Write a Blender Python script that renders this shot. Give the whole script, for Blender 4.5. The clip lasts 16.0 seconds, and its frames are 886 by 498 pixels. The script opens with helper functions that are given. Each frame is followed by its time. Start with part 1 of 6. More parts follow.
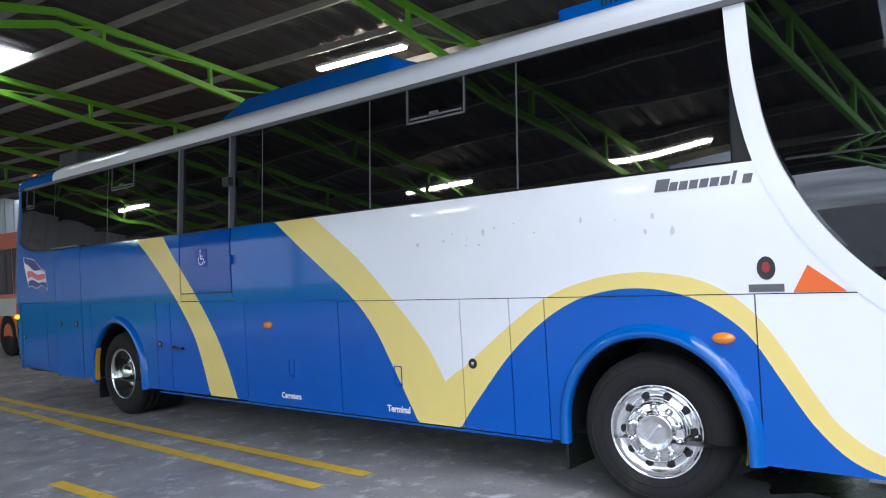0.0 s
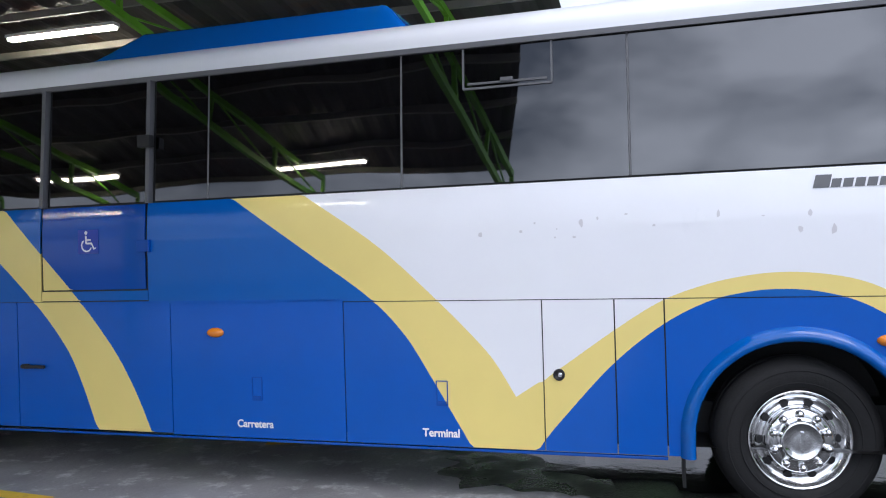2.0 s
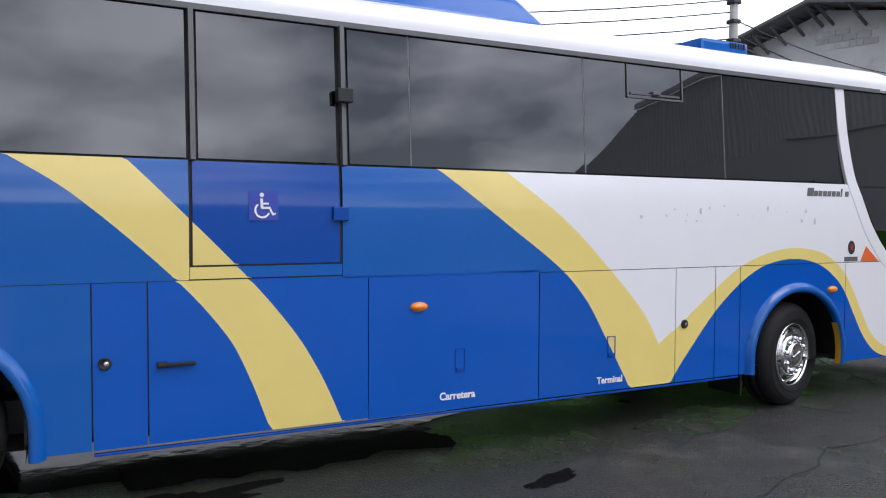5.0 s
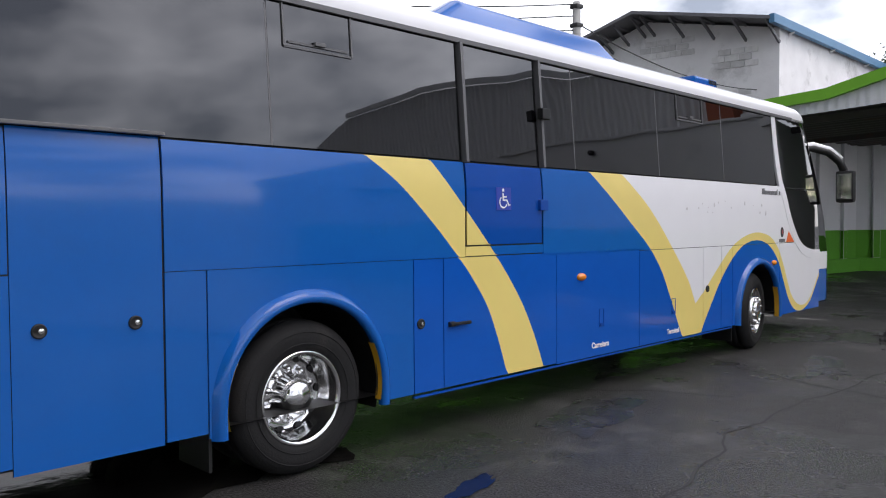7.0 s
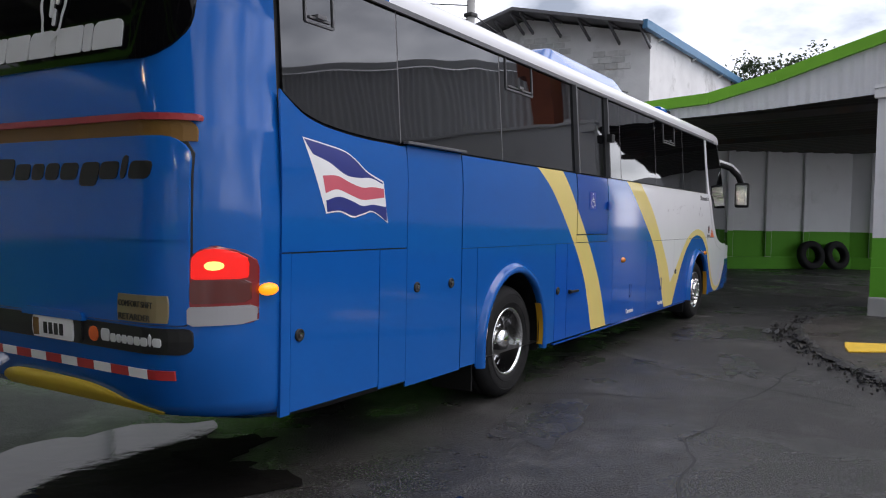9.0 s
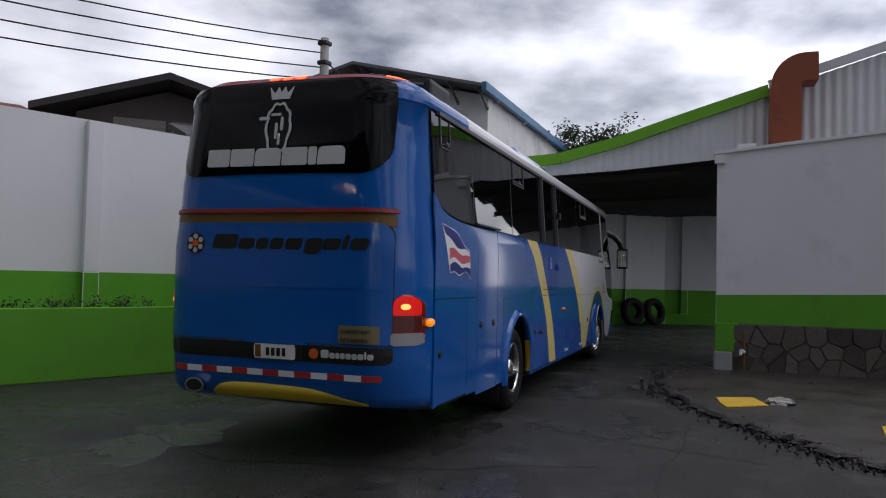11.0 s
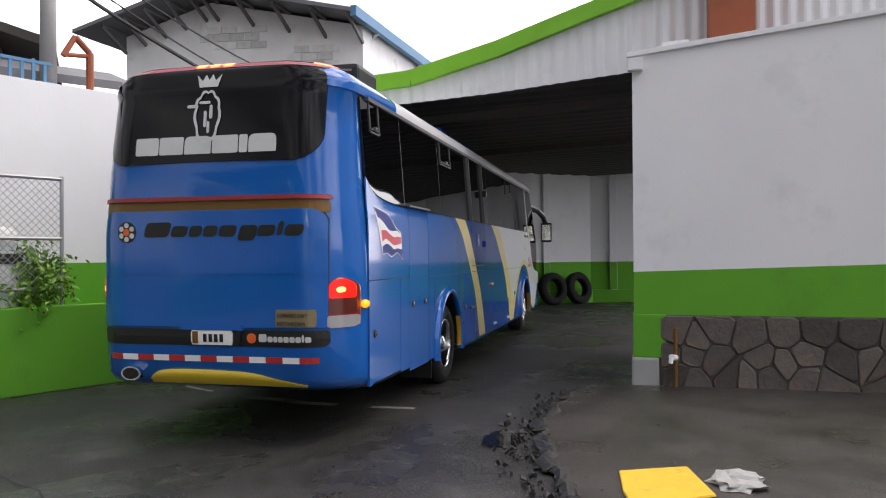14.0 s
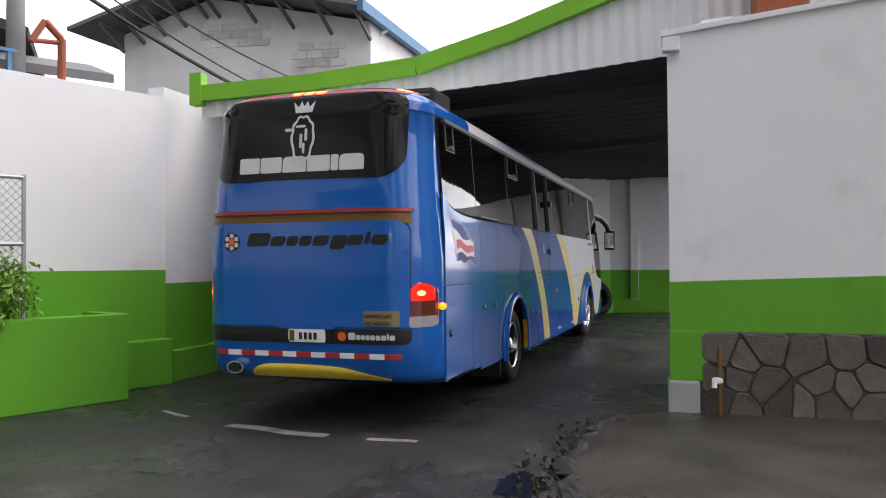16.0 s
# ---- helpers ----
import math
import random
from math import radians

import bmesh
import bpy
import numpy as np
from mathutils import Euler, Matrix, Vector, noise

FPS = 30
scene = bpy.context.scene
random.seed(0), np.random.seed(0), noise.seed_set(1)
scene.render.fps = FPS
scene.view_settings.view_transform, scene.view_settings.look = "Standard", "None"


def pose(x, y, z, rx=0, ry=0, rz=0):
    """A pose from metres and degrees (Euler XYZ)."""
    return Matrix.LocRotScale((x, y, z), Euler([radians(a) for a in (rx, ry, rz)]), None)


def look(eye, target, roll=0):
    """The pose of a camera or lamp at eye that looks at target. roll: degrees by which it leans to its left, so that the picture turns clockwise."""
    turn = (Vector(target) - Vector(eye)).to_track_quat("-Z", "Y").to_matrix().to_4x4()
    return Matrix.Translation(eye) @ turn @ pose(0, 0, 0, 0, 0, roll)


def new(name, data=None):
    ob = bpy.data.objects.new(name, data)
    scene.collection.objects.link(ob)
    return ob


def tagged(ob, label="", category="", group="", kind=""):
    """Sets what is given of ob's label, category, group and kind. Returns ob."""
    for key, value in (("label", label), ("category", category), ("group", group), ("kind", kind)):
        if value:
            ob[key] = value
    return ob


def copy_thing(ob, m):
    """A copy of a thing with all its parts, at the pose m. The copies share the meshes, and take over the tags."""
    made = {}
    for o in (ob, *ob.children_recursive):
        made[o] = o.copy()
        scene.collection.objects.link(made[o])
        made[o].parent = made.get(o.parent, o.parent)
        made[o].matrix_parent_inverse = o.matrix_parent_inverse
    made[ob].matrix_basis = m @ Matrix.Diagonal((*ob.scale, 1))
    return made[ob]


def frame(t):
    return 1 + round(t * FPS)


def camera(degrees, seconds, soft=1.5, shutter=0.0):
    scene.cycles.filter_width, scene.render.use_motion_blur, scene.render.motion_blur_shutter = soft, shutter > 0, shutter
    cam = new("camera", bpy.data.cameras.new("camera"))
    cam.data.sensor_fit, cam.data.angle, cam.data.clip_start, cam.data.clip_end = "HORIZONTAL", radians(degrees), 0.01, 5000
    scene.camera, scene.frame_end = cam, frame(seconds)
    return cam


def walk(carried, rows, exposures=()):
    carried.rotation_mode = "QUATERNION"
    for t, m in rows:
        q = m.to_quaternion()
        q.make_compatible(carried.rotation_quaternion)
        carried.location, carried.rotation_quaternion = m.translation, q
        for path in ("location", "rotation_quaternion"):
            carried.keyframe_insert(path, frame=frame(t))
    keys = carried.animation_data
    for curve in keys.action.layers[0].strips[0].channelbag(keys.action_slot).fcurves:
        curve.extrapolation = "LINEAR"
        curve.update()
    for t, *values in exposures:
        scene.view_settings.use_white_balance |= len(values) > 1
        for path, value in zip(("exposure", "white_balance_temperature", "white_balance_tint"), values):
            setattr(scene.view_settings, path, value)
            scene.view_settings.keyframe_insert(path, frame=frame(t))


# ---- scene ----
CAM_ROWS = [  # seconds, x, y, z, rx, ry, rz
    (0.0, -0.000, -0.000, 1.572, 91.13, 3.27, 35.45),
    (0.5, 0.015, -0.060, 1.626, 90.98, 3.12, 38.30),
    (1.0, -0.009, -0.025, 1.615, 90.93, 2.51, 30.89),
    (1.5, 0.013, -0.002, 1.652, 90.38, 2.39, 20.68),
    (2.0, 0.098, 0.032, 1.633, 90.15, 1.69, 15.26),
    (2.5, 0.106, 0.023, 1.615, 89.93, 1.12, 9.38),
    (3.0, 0.119, 0.013, 1.701, 88.77, 0.92, 4.79),
    (3.5, 0.099, 0.019, 1.695, 88.60, 0.28, -4.49),
    (4.0, 0.054, 0.061, 1.680, 88.66, -0.17, -15.04),
    (4.5, 0.027, 0.121, 1.703, 88.07, -0.14, -19.64),
    (5.0, 0.025, 0.231, 1.704, 87.77, -0.26, -24.52),
    (5.2, 0.017, 0.254, 1.675, 88.23, -0.33, -26.55),
    (7.3, -0.165, 1.058, 1.577, 87.67, -0.25, -38.04),
    (7.5, -0.175, 1.151, 1.601, 87.20, -0.87, -38.54),
    (8.0, -0.176, 1.388, 1.558, 87.95, 0.80, -42.61),
    (8.5, -0.268, 1.618, 1.554, 87.75, 0.23, -46.51),
    (8.7, -0.275, 1.698, 1.571, 87.51, -0.51, -46.79),
    (10.8, -0.155, 2.870, 1.512, 92.15, -1.42, -60.30),
    (11.0, -0.148, 2.941, 1.525, 92.22, -1.39, -61.54),
    (11.5, -0.146, 2.976, 1.560, 91.86, -1.09, -66.28),
    (12.0, -0.126, 2.992, 1.584, 90.47, -0.52, -70.66),
    (12.5, 2.096, 3.035, 1.581, 90.06, -0.08, -69.15),
    (13.0, 3.526, 3.099, 1.579, 89.99, 0.10, -67.14),
    (13.5, 4.479, 3.250, 1.573, 90.24, 0.14, -66.06),
    (14.0, 5.138, 3.476, 1.574, 90.43, 0.37, -65.34),
    (14.5, 5.689, 3.644, 1.572, 90.71, 0.30, -64.39),
    (15.0, 6.204, 3.774, 1.568, 90.89, 0.31, -63.16),
    (15.5, 6.212, 3.802, 1.565, 90.91, 0.21, -62.78),
    (16.0, 6.173, 3.883, 1.567, 91.04, 0.36, -64.27),
]
BUS_ROWS = [  # seconds, x, y, heading of the coach (front axle, kerb side)
    (0.0, -1.742, 4.545, -5.60),
    (0.5, -1.025, 4.473, -5.42),
    (1.0, -0.395, 4.527, -4.43),
    (1.5, 0.206, 4.736, -2.17),
    (2.0, 0.886, 4.846, -0.98),
    (2.5, 1.617, 4.918, -0.32),
    (3.0, 2.351, 4.927, -0.23),
    (3.5, 3.232, 4.953, -0.00),
    (4.0, 4.219, 4.999, 0.39),
    (4.5, 5.126, 5.074, 0.95),
    (5.0, 5.883, 5.269, 2.50),
    (5.2, 6.185, 5.340, 2.91),
    (7.3, 9.207, 6.401, 9.23),
    (7.5, 9.492, 6.531, 10.03),
    (8.0, 10.318, 6.777, 10.75),
    (8.5, 11.057, 6.925, 10.64),
    (8.7, 11.345, 7.029, 10.91),
    (10.8, 14.787, 7.613, 9.54),
    (11.0, 15.094, 7.626, 9.14),
    (11.5, 15.832, 7.597, 8.25),
    (12.0, 16.568, 7.518, 6.96),
    (12.5, 17.959, 7.882, 8.70),
    (13.0, 19.010, 8.186, 9.87),
    (13.5, 19.789, 8.490, 10.76),
    (14.0, 20.460, 8.648, 10.74),
    (14.5, 21.013, 8.649, 10.32),
    (15.0, 21.505, 8.774, 10.58),
    (15.5, 21.953, 8.579, 9.20),
    (16.0, 22.427, 8.275, 7.24),
]

cam = camera(59.7, 16.0, soft=1.1)
walk(cam, [(r[0], pose(*r[1:])) for r in CAM_ROWS], exposures=[(0.0, 1.3, 6000, 12), (1.0, 1.22, 6050, 13), (2.0, 0.88, 6150, 15), (3.0, 0.72, 6250, 16), (4.0, 0.62, 6400, 16), (5.0, 0.68, 6550, 16), (8.0, 0.58, 6900, 16), (8.6, 0.62, 6900, 16), (9.5, 0.05, 6700, 16), (11.0, -0.4, 6750, 17), (11.6, -0.2, 6750, 17), (12.0, 0.12, 6800, 17), (12.5, 0.33, 6900, 17), (13.5, 0.92, 7200, 17), (14.5, 1.06, 7350, 17), (16.0, 1.08, 7350, 17)])

# ---- light: a bright overcast sky with broken cloud ----
world = bpy.data.worlds.new("overcast_sky")
scene.world = world
world.use_nodes = True
wn, wl = world.node_tree.nodes, world.node_tree.links
wbg = wn["Background"]
sky = wn.new("ShaderNodeTexSky")
sky.sky_type, sky.sun_disc = "NISHITA", False
sky.sun_elevation, sky.sun_rotation = radians(54), radians(146)
wco = wn.new("ShaderNodeTexCoord")
wmp = wn.new("ShaderNodeMapping")
wmp.inputs["Scale"].default_value = (2.2, 2.2, 5.0)
wno = wn.new("ShaderNodeTexNoise")
wno.inputs["Scale"].default_value, wno.inputs["Detail"].default_value, wno.inputs["Roughness"].default_value = 1.5, 7.0, 0.5
wra = wn.new("ShaderNodeValToRGB")
wra.color_ramp.elements[0].position, wra.color_ramp.elements[0].color = 0.37, (0.12, 0.134, 0.158, 1)
wra.color_ramp.elements[1].position, wra.color_ramp.elements[1].color = 0.63, (0.76, 0.81, 0.88, 1)
wmx = wn.new("ShaderNodeMix")
wmx.data_type = "RGBA"
wmx.inputs["Factor"].default_value = 0.98
wl.new(wco.outputs["Generated"], wmp.inputs["Vector"])
wl.new(wmp.outputs["Vector"], wno.inputs["Vector"])
wl.new(wno.outputs["Fac"], wra.inputs["Fac"])
wl.new(sky.outputs["Color"], wmx.inputs["A"])
wl.new(wra.outputs["Color"], wmx.inputs["B"])
wdt = wn.new("ShaderNodeVectorMath")
wdt.operation = "DOT_PRODUCT"
wdt.inputs[1].default_value = (0.75, -0.38, 0.36)
wgr = wn.new("ShaderNodeMapRange")
wgr.inputs["From Min"].default_value, wgr.inputs["From Max"].default_value = -0.5, 0.8
wgr.inputs["To Min"].default_value, wgr.inputs["To Max"].default_value = 0.3, 1.2
wsc = wn.new("ShaderNodeVectorMath")
wsc.operation = "SCALE"
wl.new(wco.outputs["Generated"], wdt.inputs[0])
wl.new(wdt.outputs["Value"], wgr.inputs["Value"])
wl.new(wmx.outputs["Result"], wsc.inputs[0])
wl.new(wgr.outputs["Result"], wsc.inputs["Scale"])
wl.new(wsc.outputs["Vector"], wbg.inputs["Color"])
wbg.inputs["Strength"].default_value = 1.8
sun = new("sun", bpy.data.lights.new("sun", "SUN"))
sun.data.energy, sun.data.angle, sun.data.color = 0.6, radians(35), (1.0, 0.96, 0.9)
sun.matrix_basis = look((8, -12, 20), (0, 0, 0))


# ---- materials ----
def mat(name, color, rough=0.5, metal=0.0, var=0.12, scale=3.0, bump=0.0, bscale=40.0, coat=0.0, spec=0.5, dirt=None, dirt_at=0.6, dirt_scale=1.2, rvar=0.0, island=0.0):
    m = bpy.data.materials.new(name)
    m.use_nodes = True
    n, l = m.node_tree.nodes, m.node_tree.links
    b = n["Principled BSDF"]
    b.inputs["Roughness"].default_value, b.inputs["Metallic"].default_value = rough, metal
    b.inputs["Coat Weight"].default_value, b.inputs["Specular IOR Level"].default_value = coat, spec
    b.inputs["Coat Roughness"].default_value = 0.04
    tc = n.new("ShaderNodeTexCoord")
    no = n.new("ShaderNodeTexNoise")
    no.inputs["Scale"].default_value, no.inputs["Detail"].default_value = scale, 8.0
    l.new(tc.outputs["Object"], no.inputs["Vector"])
    hs = n.new("ShaderNodeMix")
    hs.data_type = "RGBA"
    hs.inputs["A"].default_value = (*[c * (1 - var) for c in color], 1)
    hs.inputs["B"].default_value = (*[min(1, c * (1 + var)) for c in color], 1)
    l.new(no.outputs["Fac"], hs.inputs["Factor"])
    out = hs.outputs["Result"]
    if dirt:
        n2 = n.new("ShaderNodeTexNoise")
        n2.inputs["Scale"].default_value, n2.inputs["Detail"].default_value, n2.inputs["Roughness"].default_value = dirt_scale, 10.0, 0.65
        l.new(tc.outputs["Object"], n2.inputs["Vector"])
        r = n.new("ShaderNodeMapRange")
        r.inputs["From Min"].default_value, r.inputs["From Max"].default_value = dirt_at, dirt_at + 0.16
        l.new(n2.outputs["Fac"], r.inputs["Value"])
        mx = n.new("ShaderNodeMix")
        mx.data_type = "RGBA"
        mx.inputs["B"].default_value = (*dirt, 1)
        l.new(r.outputs["Result"], mx.inputs["Factor"])
        l.new(out, mx.inputs["A"])
        out = mx.outputs["Result"]
    if island:
        gm = n.new("ShaderNodeObjectInfo")
        mp = n.new("ShaderNodeMapRange")
        mp.inputs["To Min"].default_value, mp.inputs["To Max"].default_value = 1 - island, 1 + island
        l.new(gm.outputs["Random"], mp.inputs["Value"])
        hv = n.new("ShaderNodeHueSaturation")
        l.new(mp.outputs["Result"], hv.inputs["Value"])
        l.new(out, hv.inputs["Color"])
        out = hv.outputs["Color"]
    l.new(out, b.inputs["Base Color"])
    if rvar:
        n3 = n.new("ShaderNodeTexNoise")
        n3.inputs["Scale"].default_value, n3.inputs["Detail"].default_value = scale * 0.7, 6.0
        l.new(tc.outputs["Object"], n3.inputs["Vector"])
        mr = n.new("ShaderNodeMapRange")
        mr.inputs["From Min"].default_value, mr.inputs["From Max"].default_value = 0.35, 0.65
        mr.inputs["To Min"].default_value, mr.inputs["To Max"].default_value = max(0.03, rough - rvar), min(1, rough + rvar)
        l.new(n3.outputs["Fac"], mr.inputs["Value"])
        l.new(mr.outputs["Result"], b.inputs["Roughness"])
    if bump:
        n4 = n.new("ShaderNodeTexNoise")
        n4.inputs["Scale"].default_value, n4.inputs["Detail"].default_value = bscale, 5.0
        l.new(tc.outputs["Object"], n4.inputs["Vector"])
        bp = n.new("ShaderNodeBump")
        bp.inputs["Strength"].default_value, bp.inputs["Distance"].default_value = bump, 0.02
        l.new(n4.outputs["Fac"], bp.inputs["Height"])
        l.new(bp.outputs["Normal"], b.inputs["Normal"])
    return m


def glow(name, color, strength):
    m = mat(name, color, 0.25)
    b = m.node_tree.nodes["Principled BSDF"]
    b.inputs["Emission Color"].default_value, b.inputs["Emission Strength"].default_value = (*color, 1), strength
    return m


BLUE = mat("coach_blue", (0.002, 0.1, 0.4), 0.09, coat=0.2, spec=0.4, var=0.06, dirt=(0.002, 0.09, 0.36), dirt_at=0.62, dirt_scale=0.9)
BLUE_DK = mat("deep_blue", (0.001, 0.062, 0.34), 0.09, coat=0.12, spec=0.35, var=0.06)
BLUE_CY = mat("fresh_blue", (0.001, 0.085, 0.42), 0.1, coat=0.12, spec=0.35, var=0.06)
BLUE_LO = mat("lower_blue", (0.001, 0.088, 0.44), 0.13, coat=0.15, spec=0.35, var=0.06, dirt=(0.002, 0.08, 0.37), dirt_at=0.62)
YELLOW = mat("stripe_yellow", (0.78, 0.62, 0.19), 0.4, coat=0.4, var=0.05, dirt=(0.68, 0.53, 0.16), dirt_at=0.6)
WHITE = mat("coach_white", (0.78, 0.78, 0.8), 0.35, coat=0.6, var=0.03, dirt=(0.68, 0.68, 0.7), dirt_at=0.62)
BLACK = mat("black_plastic", (0.006, 0.006, 0.0065), 0.5, var=0.2)
GLASS = mat("tinted_glass", (0.0015, 0.0015, 0.002), 0.02, var=0.05)
GLASS.node_tree.nodes["Principled BSDF"].inputs["IOR"].default_value = 1.85
REARGLASS = mat("rear_glass", (0.002, 0.002, 0.0025), 0.04, var=0.05, spec=0.25)
GREYTRIM = mat("grey_trim", (0.11, 0.11, 0.115), 0.45, var=0.12)
RUBBER = mat("tyre_rubber", (0.013, 0.013, 0.0135), 0.75, spec=0.25, var=0.25, scale=9, bump=0.15, bscale=60, dirt=(0.035, 0.032, 0.03), dirt_at=0.6)
CHROME = mat("chrome", (0.78, 0.78, 0.78), 0.12, metal=1.0, var=0.05, rvar=0.07)
DARKMETAL = mat("dark_steel", (0.05, 0.05, 0.05), 0.6, metal=0.5, var=0.2)
AMBER = mat("amber_lens", (0.75, 0.22, 0.01), 0.15, coat=0.6)
AMBER_ON = glow("amber_lit", (1.0, 0.27, 0.01), 1.0)
RED_ON = glow("red_lit", (0.75, 0.012, 0.008), 0.5)
RED = mat("red_lens", (0.22, 0.012, 0.012), 0.15, coat=0.7)
REDPAINT = mat("dull_red", (0.30, 0.025, 0.03), 0.4)
ORANGE = mat("orange_sticker", (0.75, 0.13, 0.02), 0.5)
CLEAR = mat("clear_lens", (0.3, 0.3, 0.31), 0.1, coat=0.6)
SILVER = mat("silver_vinyl", (0.55, 0.56, 0.56), 0.45)
OLIVE = mat("ochre_panel", (0.16, 0.075, 0.008), 0.5)
FLAGRED = mat("flag_red", (0.62, 0.11, 0.15), 0.45)
FLAGBLUE = mat("flag_navy", (0.02, 0.03, 0.2), 0.45)
PLAIN_WHITE = mat("white_vinyl", (0.82, 0.82, 0.82), 0.45, var=0.03)
SIGNBLUE = mat("sign_blue", (0.02, 0.05, 0.36), 0.45)
WALLWHITE = mat("white_masonry", (0.75, 0.755, 0.77), 0.85, var=0.06, scale=1.2, bump=0.12, bscale=9, dirt=(0.62, 0.625, 0.63), dirt_at=0.58, dirt_scale=0.7)
WALLGREEN = mat("green_masonry", (0.09, 0.34, 0.018), 0.8, var=0.1, scale=1.5, bump=0.1, bscale=14, dirt=(0.08, 0.27, 0.018), dirt_at=0.6, dirt_scale=1.0)
TRUSSGREEN = mat("truss_green", (0.16, 0.46, 0.02), 0.5, var=0.15)
SHEET = mat("painted_sheet", (0.72, 0.73, 0.75), 0.55, var=0.05, dirt=(0.55, 0.55, 0.55), dirt_at=0.6)
ROOFDARK = mat("old_roof_sheet", (0.055, 0.048, 0.045), 0.7, var=0.3, scale=1.5, dirt=(0.09, 0.045, 0.03), dirt_at=0.55)
PURLIN = mat("purlin_grey", (0.27, 0.25, 0.22), 0.6, var=0.15)
TUBE = glow("lit_tube", (1.0, 0.93, 0.72), 38.0)
SKYLIGHT = glow("skylight_sheet", (0.9, 0.95, 1.0), 3.5)
CONCRETE = mat("yard_concrete", (0.27, 0.265, 0.27), 0.55, var=0.5, scale=2.0, bump=0.35, bscale=30, dirt=(0.62, 0.62, 0.63), dirt_at=0.54, dirt_scale=4.5, rvar=0.22)
LINE = mat("road_yellow", (0.74, 0.47, 0.035), 0.7, var=0.2, scale=8, dirt=(0.2, 0.16, 0.07), dirt_at=0.6, dirt_scale=5)
STONE = mat("dark_stone", (0.095, 0.08, 0.07), 0.7, var=0.4, scale=5, bump=0.7, bscale=16, island=0.5, dirt=(0.15, 0.095, 0.065), dirt_at=0.54, dirt_scale=3)
MORTAR = mat("mortar", (0.075, 0.066, 0.058), 0.9, var=0.2)
DUCT = mat("oxide_duct", (0.30, 0.075, 0.03), 0.6, var=0.12, dirt=(0.2, 0.05, 0.02), dirt_at=0.6)
BLOCKWHITE = mat("old_white_block", (0.8, 0.8, 0.8), 0.9, var=0.15, scale=1.5, bump=0.4, bscale=10, dirt=(0.5, 0.5, 0.49), dirt_at=0.56, dirt_scale=0.8)
ZINC = mat("zinc_roof", (0.16, 0.16, 0.17), 0.6, metal=0.3, var=0.2)
BLUEEDGE = mat("blue_gutter", (0.06, 0.2, 0.36), 0.5)
RUST = mat("rust_roof", (0.2, 0.05, 0.03), 0.8, var=0.3)
LEAF = mat("leaf", (0.13, 0.27, 0.03), 0.55, var=0.5, scale=4)
LEAF_DK = mat("tree_leaf", (0.03, 0.06, 0.015), 0.6, var=0.5, scale=2)
BARK = mat("bark", (0.08, 0.06, 0.045), 0.9, var=0.3, bump=0.5)
GALV = mat("galvanised", (0.42, 0.43, 0.44), 0.5, metal=0.6, var=0.15)
POLECON = mat("pole_concrete", (0.36, 0.36, 0.35), 0.9, var=0.15, bump=0.2)
CABLE = mat("cable_black", (0.02, 0.02, 0.02), 0.7)
BUSORANGE = mat("coach_orange", (0.55, 0.12, 0.05), 0.4, coat=0.5, var=0.1)
BUSCREAM = mat("coach_pale", (0.5, 0.52, 0.48), 0.4, coat=0.5, var=0.06)
BUSGREEN = mat("coach_green", (0.06, 0.17, 0.08), 0.4, coat=0.5)
HOUSE_DK = mat("far_dark_wall", (0.14, 0.12, 0.11), 0.9, var=0.2)


